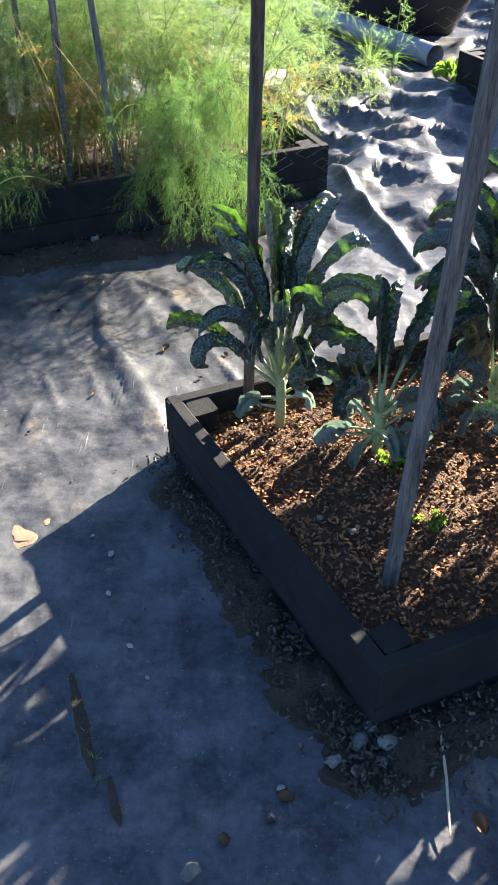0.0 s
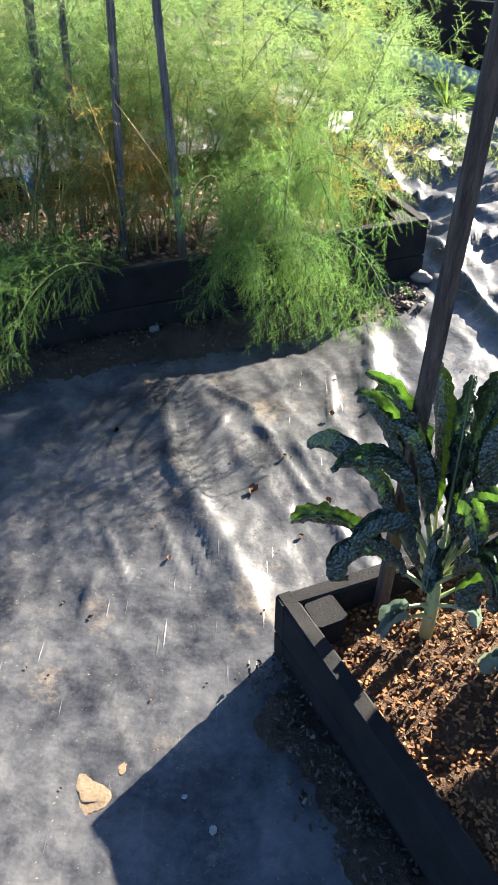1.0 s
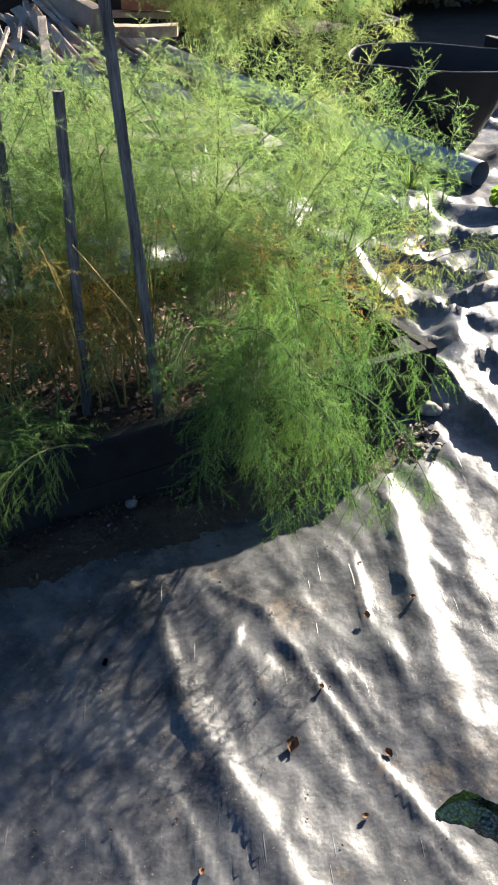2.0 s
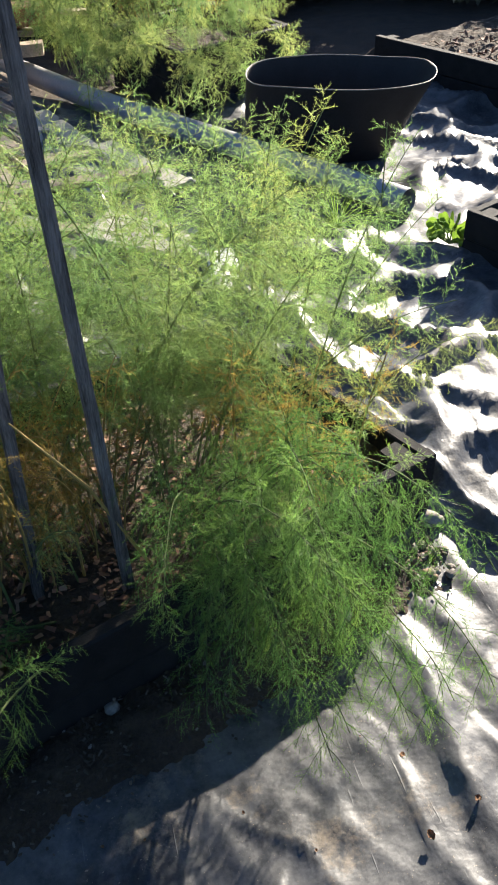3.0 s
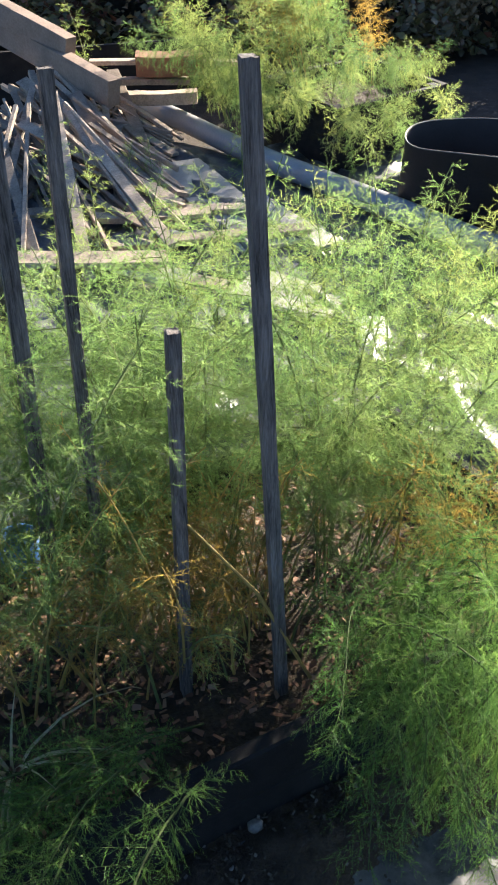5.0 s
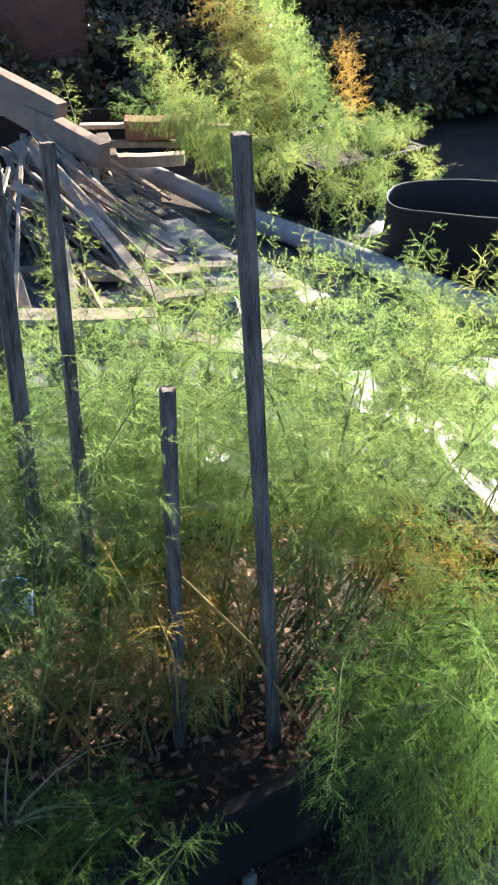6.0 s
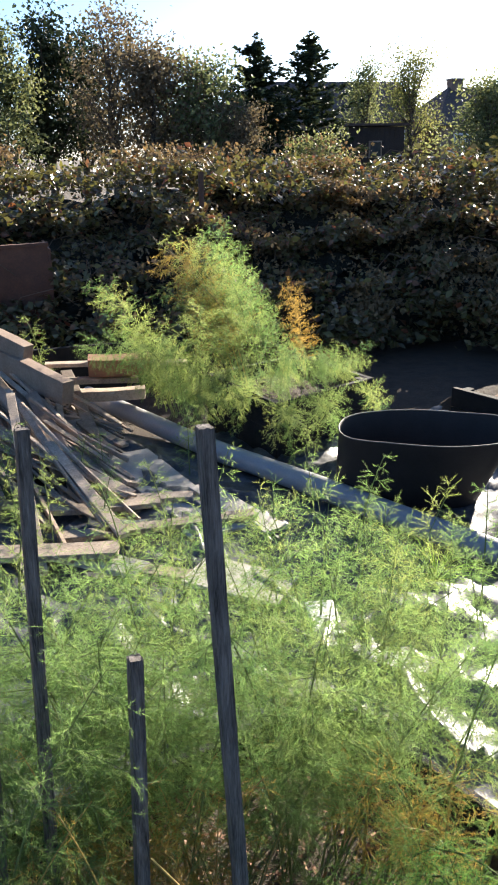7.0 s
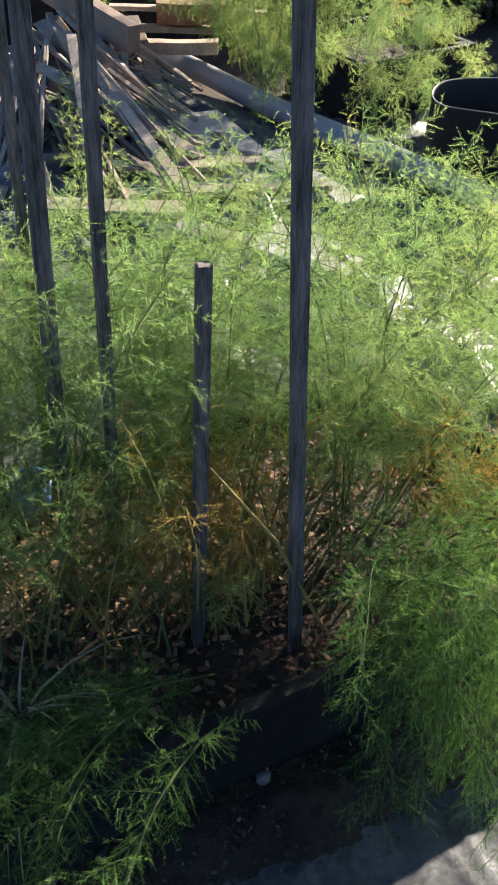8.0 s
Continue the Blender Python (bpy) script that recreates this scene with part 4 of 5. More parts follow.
def broadleaf(x, y, height, spread, tone, n, leaf, label, seed, low=0.2, sparse=0.0):
    n = int(n * 1.1)
    r = random.Random(seed)
    gg = np.random.default_rng(seed)
    ob = thing("tree", (x, y, 0), label, "tree", "trees behind the hedge")
    bm = tube([(x, y, -0.2), (x + 0.05, y, height * 0.25), (x - 0.08, y + 0.1, height * 0.5), (x, y, height * 0.8)], [height * 0.03, height * 0.024, height * 0.015, height * 0.004], 8)
    tips = []
    for i in range(26):
        z0 = height * r.uniform(low, 0.75)
        a, l = r.uniform(0, 6.3), spread * r.uniform(0.4, 1.0) * (1.15 - z0 / height)
        z1 = min(height, z0 + height * r.uniform(0.12, 0.35))
        mid = (x + 0.5 * l * math.cos(a), y + 0.5 * l * math.sin(a), (z0 + z1) / 2 - 0.05)
        end = (x + l * math.cos(a), y + l * math.sin(a), z1)
        tube([(x, y, z0), mid, end], [height * 0.009, height * 0.005, height * 0.0012], 5, bm)
        tips += [mid, end, (end[0] + r.uniform(-.3, .3), end[1] + r.uniform(-.3, .3), end[2] + r.uniform(0, 0.4)), (x + 0.75 * l * math.cos(a + 0.3), y + 0.75 * l * math.sin(a + 0.3), z1 - 0.1)]
    part("trunk", bm, BARK, ob)
    tips = np.array(tips + [(x + r.uniform(-.3, .3), y, height * r.uniform(0.75, 1.0)) for _ in range(8)])
    own = tips[gg.integers(0, len(tips), n)]
    P = own + gg.normal(0, 1, (n, 3)) * [spread * 0.16, spread * 0.16, height * 0.045]
    P[:, 2] = np.maximum(P[:, 2], 0.2)
    N = gg.normal(0, 1, (n, 3)) + [0, -0.2, 0.6]
    N /= np.linalg.norm(N, axis=1)[:, None]
    tagged(part("crown", leaf_cloud("crown", P, N, gg.uniform(0.35, 0.8, n) * leaf, seed), CROWNS[tone], ob), kind="stuff")
    return ob


def conifer(x, y, height, spread, label, seed, gaps=0.0):
    r = random.Random(seed)
    gg = np.random.default_rng(seed)
    ob = thing("conifer", (x, y, 0), label, "conifer", "trees behind the hedge")
    part("trunk", tube([(x, y, -0.2), (x, y, height * 0.5), (x, y, height)], [height * 0.022, height * 0.014, 0.01], 8), BARK, ob)
    P, N = [], []
    tiers = 17
    for t in range(tiers):
        z = height * (0.15 + 0.83 * t / tiers)
        w = spread * (1 - t / tiers) ** 0.9 + 0.10
        for b in range(8):
            a = b * 0.785 + t * 1.3 + r.uniform(-0.3, 0.3)
            l = w * r.uniform(0.45, 1.15)
            zb = z + r.uniform(-0.12, 0.12)
            for _ in range(int(22 + 60 * l)):
                f = r.uniform(0.05, 1) ** 0.8
                P.append((x + l * f * math.cos(a) + r.gauss(0, 0.05), y + l * f * math.sin(a) + r.gauss(0, 0.05), zb + 0.35 * l * f ** 2 - 0.12 * l * f + r.gauss(0, 0.035)))
    for _ in range(160):
        P.append((x + r.gauss(0, 0.06), y + r.gauss(0, 0.06), height * r.uniform(0.5, 1.01)))
    P = np.array(P)
    N = gg.normal(0, 0.6, (len(P), 3)) + [0, 0, 1]
    N /= np.linalg.norm(N, axis=1)[:, None]
    tagged(part("crown", leaf_cloud("crown", P, N, gg.uniform(0.045, 0.10, len(P)), seed), CROWNS["dark"], ob), kind="stuff")
    return ob


broadleaf(-2.6, 29, 5.3, 1.92, "olive", 8400, 0.102, "rounded grey-green tree behind the hedge", 1)
broadleaf(-1.25, 31, 5.7, 1.44, "dark", 7000, 0.116, "tall dark ivy-clad tree behind the hedge", 2)
broadleaf(-0.2, 33, 5.6, 1.68, "dark", 5600, 0.116, "dark dense tree behind the hedge", 12)
broadleaf(0.6, 29, 5.6, 1.68, "brown", 5200, 0.088, "half-bare brown tree with thin upright twigs", 3)
broadleaf(1.7, 28, 4.6, 2.04, "brown", 8400, 0.100, "russet autumn tree behind the hedge", 4)
broadleaf(3.0, 28, 4.35, 1.80, "olive", 7000, 0.098, "thinning olive-brown tree behind the hedge", 5)
broadleaf(3.9, 27, 3.3, 1.08, "brown", 3500, 0.072, "small brown tree behind the hedge", 6)
conifer(5.0, 30, 5.4, 2.7, "dark pointed spruce behind the hedge", 7)
conifer(6.95, 31, 5.6, 3.0, "dark layered cedar behind the hedge", 8)
broadleaf(11.9, 40, 5.3, 1.4, "olive", 4900, 0.087, "light green tree behind the hedge", 9)
broadleaf(13.2, 38, 5.7, 1.7, "yellow", 5600, 0.087, "yellow-green autumn tree beside the shed", 10)
broadleaf(12.2, 29, 3.8, 1.56, "olive", 7000, 0.087, "dense green tree beside the houses", 11)
broadleaf(13.6, 30, 4.4, 1.68, "olive", 7000, 0.087, "green tree at the garden boundary", 13)
broadleaf(-4.2, 30, 5.0, 1.92, "olive", 7000, 0.102, "broad green tree at the garden boundary", 14)
broadleaf(6.0, 27, 2.45, 1.32, "olive", 4900, 0.080, "low green shrub behind the hedge", 15, 0.05)
broadleaf(8.6, 38, 2.6, 1.20, "dark", 4900, 0.080, "low dark shrub beside the shed", 16, 0.05)

ROOF = grainy("brown_roof_tile", [(0.3, (0.060, 0.045, 0.040)), (0.7, (0.12, 0.085, 0.07))], 2, 0.85, 9, 0.6, 0.05)
BRICK = grainy("buff_brick", [(0.3, (0.16, 0.11, 0.085)), (0.7, (0.27, 0.19, 0.14))], 2, 0.9, 12, 0.4, 0.02)
GLASS, _, gb = mat("window_glass", 0.08, 0, 0.8)
gb.inputs["Base Color"].default_value = (0.04, 0.05, 0.06, 1)
WHITE = grainy("white_window_frame", [(0.3, (0.6, 0.6, 0.58)), (0.7, (0.78, 0.78, 0.76))], 5, 0.5, 40, 0.1, 0.002)


def house(x0, x1, y, ridge, eaves, depth, label, chimney=None):
    ob = thing("house", ((x0 + x1) / 2, y, 0), label, "house", "houses")
    bm = bmesh.new()
    bmesh.ops.create_cube(bm, size=1, matrix=Matrix.Translation(((x0 + x1) / 2, y, eaves / 2)) @ Matrix.Diagonal((x1 - x0 - 0.6, depth - 0.6, eaves, 1)))
    part("wall", bm, BRICK, ob)
    bm = bmesh.new()
    lo = [(x0, y - depth / 2, eaves - 0.1), (x1, y - depth / 2, eaves - 0.1), (x1, y + depth / 2, eaves - 0.1), (x0, y + depth / 2, eaves - 0.1)]
    a, b = (x0 + 2.2, y, ridge), (x1 - 0.2, y, ridge)
    v = [bm.verts.new(p) for p in lo + [a, b]]
    for f in ((0, 1, 5, 4), (2, 3, 4, 5), (0, 4, 3), (1, 2, 5), (3, 2, 1, 0)):
        bm.faces.new([v[k] for k in f])
    roof = part("roof", bm, ROOF, ob)
    if chimney:
        bm = bmesh.new()
        for (w, z0, z1) in ((0.7, ridge - 0.6, ridge + 0.35), (0.8, ridge + 0.35, ridge + 0.45)):
            bmesh.ops.create_cube(bm, size=1, matrix=Matrix.Translation((chimney, y, (z0 + z1) / 2)) @ Matrix.Diagonal((w, w, z1 - z0, 1)))
        part("chimney", bm, BRICK, roof)
    n = max(2, int((x1 - x0) / 3))
    for i in range(n):
        cx = x0 + (x1 - x0) * (i + 0.5) / n
        win = part("window", beam((cx - 0.65, y - depth / 2 + 0.28, eaves - 1.1), (cx + 0.65, y - depth / 2 + 0.28, eaves - 1.1), 0.08, 1.2), WHITE, ob)
        for k in (-0.31, 0.31):
            part("pane", beam((cx + k - 0.26, y - depth / 2 + 0.23, eaves - 1.1), (cx + k + 0.26, y - depth / 2 + 0.23, eaves - 1.1), 0.03, 1.0), GLASS, win)
    return ob


house(7.2, 18.0, 52, 5.75, 3.6, 8, "brown-roofed brick house beyond the trees")
house(18.6, 32.0, 52, 5.45, 3.4, 8, "brick house with a brown tiled roof and chimney", 21.2)
SHED_WOOD = grainy("dark_shed_boards", [(0.3, (0.022, 0.018, 0.016)), (0.7, (0.055, 0.045, 0.04))], 2, 0.85, 20, 0.4, 0.01)
shed = thing("garden_shed", (10.65, 36, 0), "small dark timber shed with one window", "shed")
for i in range(11):
    x = 9.65 + 0.2 * i
    part("board", beam((x, 35, 0), (x, 35, 2.9), 0.195, 0.03, up=(0, 1, 0), cuts=2), SHED_WOOD, shed)
bm = bmesh.new()
bmesh.ops.create_cube(bm, size=1, matrix=Matrix.Translation((10.65, 36.05, 1.42)) @ Matrix.Diagonal((2.1, 2.0, 2.84, 1)))
part("wall", bm, SHED_WOOD, shed)
part("roof", beam((9.45, 36, 2.98), (11.85, 36, 2.98), 2.4, 0.08), ROOF, shed)
win = part("window", beam((10.35, 34.97, 2.1), (10.85, 34.97, 2.1), 0.05, 0.62), LUMBER, shed)
part("pane", beam((10.40, 34.93, 2.1), (10.80, 34.93, 2.1), 0.03, 0.52), GLASS, win)
fence = thing("wooden_fence", (7, 37, 0), "grey horizontal board fence behind the hedge", "fence")
for i in range(7):
    part("board", beam((3.6, 37, 1.0 + 0.24 * i), (9.6, 37, 1.0 + 0.24 * i), 0.03, 0.21, cuts=3), LUMBER, fence)
for i in range(4):
    part("post", beam((3.7 + 1.9 * i, 37.08, 0), (3.7 + 1.9 * i, 37.08, 2.6), 0.1, 0.1, up=(0, 1, 0), cuts=2), LUMBER, fence)

# ---- timber pile ----
PALE_WOOD = grainy("pale_sawn_timber", [(0.3, (0.17, 0.115, 0.082)), (0.7, (0.34, 0.25, 0.185))], 8, 0.8, 70, 0.4, 0.003, (1, 1, 1), 0.3, 0.2)
RED_WOOD = grainy("red_brown_timber", [(0.3, (0.15, 0.055, 0.028)), (0.7, (0.28, 0.11, 0.055))], 8, 0.7, 70, 0.3, 0.003)


def board(p0, p1, w, h, m, label, up=(0, 0, 1)):
    return solo("timber_board", beam(p0, p1, w, h, up=up, bev=0.003, cuts=8, rough=0.002, bend=random.uniform(-0.015, 0.015)), m, label, "board", "timber pile")


random.seed(8)
board((-2.05, 9.75, 0.80), (-0.88, 8.35, 0.42), 0.10, 0.17, PALE_WOOD, "thick pale sawn beam on the timber pile")
board((-2.1, 9.6, 0.95), (-1.15, 8.75, 0.62), 0.10, 0.15, PALE_WOOD, "thick pale sawn beam with a dark end")
board((-0.90, 9.25, 0.36), (-0.72, 8.2, 0.12), 0.09, 0.03, LUMBER, "grey weathered board on the timber pile")
for i in range(84):
    f = random.random()
    x0, y0 = -1.75 + 0.95 * f + random.uniform(-0.1, 0.1), random.uniform(7.9, 9.0)
    l = random.uniform(0.7, 2.3)
    a = radians(random.gauss(-62, 24))
    l = min(l, max(0.5, (-0.52 - x0) / max(0.05, math.cos(a))))
    z0 = 0.08 + 0.42 * max(0.0, 1 - abs(x0 + 1.35) / 0.75) * random.uniform(0.5, 1.1) + 0.05 * random.random()
    z1 = 0.03 + 0.10 * random.random()
    x1, y1 = x0 + l * math.cos(a), y0 + l * math.sin(a)
    board((x0, y0, z0), (x1, y1, z1), random.choice((0.018, 0.025, 0.03, 0.035, 0.045, 0.06, 0.09)), random.choice((0.014, 0.02, 0.025, 0.035)), LUMBER if i % 6 else PALE_WOOD, "grey weathered board on the timber pile", (random.uniform(-0.4, 0.4), 0.1, 1))
for i in range(6):
    x0, y0 = random.uniform(-1.5, -0.7), random.uniform(6.3, 7.3)
    a = radians(random.uniform(-40, 10))
    l = random.uniform(0.4, 1.1)
    board((x0, y0, 0.06 + 0.03 * (i % 3)), (x0 + l * math.cos(a), y0 + l * math.sin(a), 0.06 + 0.03 * (i % 3)), random.choice((0.06, 0.1, 0.15)), 0.03, LUMBER, "grey weathered offcut on the ground")
board((-1.05, 9.05, 0.47), (0.05, 9.02, 0.43), 0.10, 0.03, LUMBER, "grey weathered board lying behind the pile")
board((-1.15, 8.9, 0.36), (-0.35, 8.95, 0.34), 0.10, 0.04, LUMBER, "grey weathered board lying behind the pile")
board((-0.95, 8.98, 0.24), (-0.30, 8.92, 0.24), 0.12, 0.08, LUMBER, "grey weathered board lying behind the pile")
board((-0.72, 8.95, 0.47), (-0.25, 8.93, 0.47), 0.22, 0.13, RED_WOOD, "red-brown timber block lying behind the pile")
# pale boards and sheets flat on the ground
PALE_SHEET = grainy("pale_dusty_board", [(0.3, (0.22, 0.20, 0.175)), (0.7, (0.40, 0.37, 0.33))], 6, 0.7, 60, 0.3, 0.003)
board((-0.53, 7.95, 0.075), (-0.10, 6.55, 0.06), 0.34, 0.02, PALE_SHEET, "wide pale flat board lying on the ground")
board((-0.12, 7.2, 0.09), (0.20, 6.5, 0.07), 0.16, 0.02, PALE_SHEET, "pale flat board lying on the ground")
board((-0.30, 6.10, 0.09), (0.10, 5.82, 0.07), 0.30, 0.025, PALE_SHEET, "pale flat board lying on the ground")
board((-0.95, 6.45, 0.09), (-0.55, 6.2, 0.06), 0.16, 0.03, PALE_SHEET, "pale flat board lying on the ground")
board((0.205, 5.69, 0.05), (0.18, 5.41, 0.05), 0.125, 0.055, grainy("white_painted_block", [(0.3, (0.62, 0.61, 0.58)), (0.7, (0.80, 0.79, 0.76))], 9, 0.6, 60, 0.2, 0.002), "short white-painted block on the sheet")

# ---- dark board bed, rusty panel ----
part("board", beam((-2.4, 9.75, 0.18), (0.15, 10.15, 0.18), 0.05, 0.46, cuts=8), BOARD, thing("bed_edging", (-1, 9.9, 0), "black board edging a weedy bed", "bed edging"))
RUST = grainy("rusty_steel", [(0.3, (0.055, 0.028, 0.02)), (0.6, (0.13, 0.055, 0.032)), (0.8, (0.24, 0.10, 0.055))], 5, 0.75, 50, 0.4, 0.003)
box = thing("steel_container", (-1.9, 11.8, 0), "rust-brown open steel container before the brambles", "container")
for a, b in (((-3.0, 11.5), (-1.02, 11.6)), ((-1.02, 11.6), (-1.1, 12.2)), ((-3.0, 11.5), (-3.1, 12.1))):
    part("side", beam((*a, 0.54), (*b, 0.58), 0.03, 1.14, cuts=8, rough=0.004), RUST, box)
part("rim", beam((-3.0, 11.51, 1.09), (-1.02, 11.61, 1.155), 0.09, 0.035, cuts=8), RUST, box, "sunlit rusty flange")
# ---- litter, stones and small growth ----


def chips(name, spots, size, material, label, category, seed, flat=0.35, thick=0.26):
    """Many small splinters lying every way: one mesh."""
    g2 = np.random.default_rng(seed)
    P = np.array(spots)
    n = len(P)
    a = g2.normal(0, 1, (n, 3)) * [1, 1, flat]
    a /= np.linalg.norm(a, axis=1)[:, None]
    b = np.cross(a, g2.normal(0, 0.35, (n, 3)) + [0, 0, 1])
    b /= np.linalg.norm(b, axis=1)[:, None] + 1e-9
    c = np.cross(a, b)
    L, W, H = (g2.uniform(0.5, 1.2, (n, 1)) * size * k for k in (1.0, 0.55, thick))
    corners = [P + sx * a * L + sy * b * W * (1 - 0.3 * (sx > 0)) + sz * c * H for sx, sy, sz in ((-1, -1, -1), (1, -1, -1), (1, 1, -1), (-1, 1, -1), (-1, -1, 1), (1, -1, 1), (1, 1, 1), (-1, 1, 1))]
    V = np.stack(corners, 1).reshape(-1, 3)
    q = np.array([(0, 3, 2, 1), (4, 5, 6, 7), (0, 1, 5, 4), (1, 2, 6, 5), (2, 3, 7, 6), (3, 0, 4, 7)])
    F = (np.arange(n)[:, None, None] * 8 + q).reshape(-1, 4)
    return solo(name, mesh_of(name, V.tolist(), F.tolist()), material, label, category, kind="stuff")


def island_grain(name, stops, rough=0.85):
    m, nt, b = mat(name, rough, 0, 0.3)
    gi = nt.nodes.new("ShaderNodeNewGeometry").outputs["Random Per Island"]
    c = mix(nt, 0.4, ramp(nt, gi, stops), ramp(nt, noise_tex(nt, coords(nt), 60, 4), stops))
    nt.links.new(c, b.inputs["Base Color"])
    return m


CHIP = island_grain("wood_chip", [(0.0, (0.06, 0.028, 0.014)), (0.4, (0.19, 0.092, 0.04)), (0.8, (0.38, 0.175, 0.065)), (1.0, (0.48, 0.26, 0.115))])
DRY_LITTER = island_grain("dry_leaf_litter", [(0.0, (0.05, 0.028, 0.018)), (0.6, (0.20, 0.10, 0.06)), (1.0, (0.42, 0.27, 0.17))])
GRIT = island_grain("mixed_grit", [(0.0, (0.03, 0.024, 0.018)), (0.75, (0.07, 0.055, 0.04)), (1.0, (0.20, 0.175, 0.15))])
r4 = random.Random(44)
KO, KU, KV = Vector((-0.183, 2.054, 0)), Vector((0.92, 0.39, 0)).normalized(), Vector((0.47, -0.885, 0)).normalized()
spots = []
while len(spots) < 9500:
    a, b = r4.uniform(0.05, 1.45), r4.uniform(0.05, 1.01)
    p = KO + KU * a + KV * b
    spots.append((p.x, p.y, 0.132 + 0.018 * fbm(p.x, p.y, 5, 4) + 0.012 * fbm(p.x, p.y, 30, 2) + r4.uniform(-0.002, 0.010)))
chips("wood_chips", spots, 0.0058, CHIP, "orange-brown wood chip mulch covering the low bed", "mulch", 1)
spots = []
for _ in range(2400):
    p = BED_O + BED_U * r4.uniform(0.1, 2.0) + BED_V * r4.uniform(0.06, 0.95)
    spots.append((p.x, p.y, 0.175 + 0.018 * fbm(p.x, p.y, 5, 4) + r4.uniform(0, 0.012)))
chips("leaf_litter", spots, 0.012, DRY_LITTER, "dry red-brown leaf litter under the asparagus", "leaf litter", 2, 0.35, 0.05)
spots = []
GO, GU, GV = Vector((1.99, 8.30, 0)), Vector((0.42, -0.91, 0)), Vector((0.91, 0.42, 0))
for _ in range(1600):
    p = GO + GU * r4.uniform(0.1, 2.3) + GV * r4.uniform(0.1, 2.7)
    spots.append((p.x, p.y, 0.165 + 0.018 * fbm(p.x, p.y, 5, 4) + r4.uniform(0, 0.03)))
chips("leaf_litter", spots, 0.022, DRY_LITTER, "dry leaves scattered over the long bed", "leaf litter", 6, 0.35, 0.05)
spots = []
for a, b, half, n in (((-0.20, 2.02), (0.34, 0.92), 0.09, 900), ((-1.75, 2.93), (0.36, 3.75), 0.15, 1500), ((0.24, 1.02), (0.95, 1.32), 0.12, 800)):
    a, b = Vector((*a, 0)), Vector((*b, 0))
    d = (b - a).normalized()
    for _ in range(n):
        p = a.lerp(b, r4.random()) + Vector((-d.y, d.x, 0)) * r4.gauss(0, half * 0.5)
        spots.append((p.x, p.y, 0.03 * max(0, 1 - ((p - a).cross(d).length / (half * 1.3)) ** 2) + r4.uniform(0, 0.012)))
chips("grit", spots, 0.006, GRIT, "grit and small clods on the bare earth", "grit", 3, 1.0)


def pebble(x, y, z, r, label, material=STONE):
    return solo("pebble", lump(bmesh.new(), (x, y, z + r * 0.5), r, 0.7, 0.3, 2), material, label, "stone", "loose stones", smooth=True)


LEAF_EARTH = grainy("brown_stone", [(0.3, (0.09, 0.055, 0.035)), (0.7, (0.22, 0.145, 0.095))], 30, 0.85, 160, 0.4, 0.003)
random.seed(9)
for x, y, r in ((0.285, 1.085, 0.02), (0.342, 1.078, 0.022), (0.228, 1.041, 0.016), (0.388, 1.07, 0.014), (0.31, 1.12, 0.015), (0.36, 1.03, 0.013), (-0.047, 0.823, 0.018), (0.27, 1.02, 0.012), (0.33, 1.04, 0.011)):
    pebble(x, y, 0.018, r, "rounded grey pebble on dark soil")
for i in range(34):
    t = random.random()
    pebble(-1.2 + 1.5 * t + random.gauss(0, 0.03), 3.17 + 0.58 * t + random.gauss(0, 0.05), 0.015, random.uniform(0.008, 0.018), "small pale stone on dark soil below the bed")
pebble(0.395, 3.83, 0.02, 0.034, "rounded pale stone at the bed corner")
for i in range(26):
    pebble(0.335 + random.gauss(0, 0.03), 3.68 + random.gauss(0, 0.05), 0.015, random.uniform(0.007, 0.016), "brown stone in a small heap", STONE if i % 5 == 0 else (GRIT if i % 2 else LEAF_EARTH))
for i in range(14):
    a, b = random.uniform(0.15, 1.3), random.uniform(0.2, 1.0)
    p = KO + KU * a + KV * b
    pebble(p.x, p.y, 0.128, random.uniform(0.007, 0.013), "small pale stone among wood chips")

# scraps and dead leaves on the sheet
LEAF_DEAD = grainy("dead_leaf", [(0.3, (0.12, 0.06, 0.03)), (0.7, (0.30, 0.17, 0.09))], 40, 0.8, 200, 0.3, 0.001)
SCRAP = grainy("pale_scrap", [(0.3, (0.45, 0.44, 0.42)), (0.7, (0.70, 0.69, 0.66))], 40, 0.7, 200, 0.2, 0.001)


def dead_leaf(x, y, size, label, material=LEAF_DEAD, z=None):
    bm = bmesh.new()
    n, w = 8, 4
    a = random.uniform(0, 6.3)
    z = sheet_height(x, y) + 0.002 if z is None else z
    rows = []
    for i in range(n + 1):
        s = i / n
        half = size * 0.42 * math.sin(math.pi * (0.05 + 0.9 * s)) ** 0.8 * random.uniform(0.8, 1.1)
        row = []
        for j in range(w + 1):
            f = j / w * 2 - 1
            u, v = (s - 0.5) * size, f * half
            row.append(bm.verts.new((x + u * math.cos(a) - v * math.sin(a), y + u * math.sin(a) + v * math.cos(a), z + size * (0.22 * f * f + 0.15 * s * s) + random.uniform(0, 0.06) * size)))
        rows.append(row)
    for p, q in zip(rows, rows[1:]):
        for j in range(w):
            bm.faces.new((p[j], p[j + 1], q[j + 1], q[j]))
    bmesh.ops.solidify(bm, geom=bm.faces[:], thickness=0.0006)
    return solo("dead_leaf", bm, material, label, "dead leaf", "litter on the sheet", smooth=True)


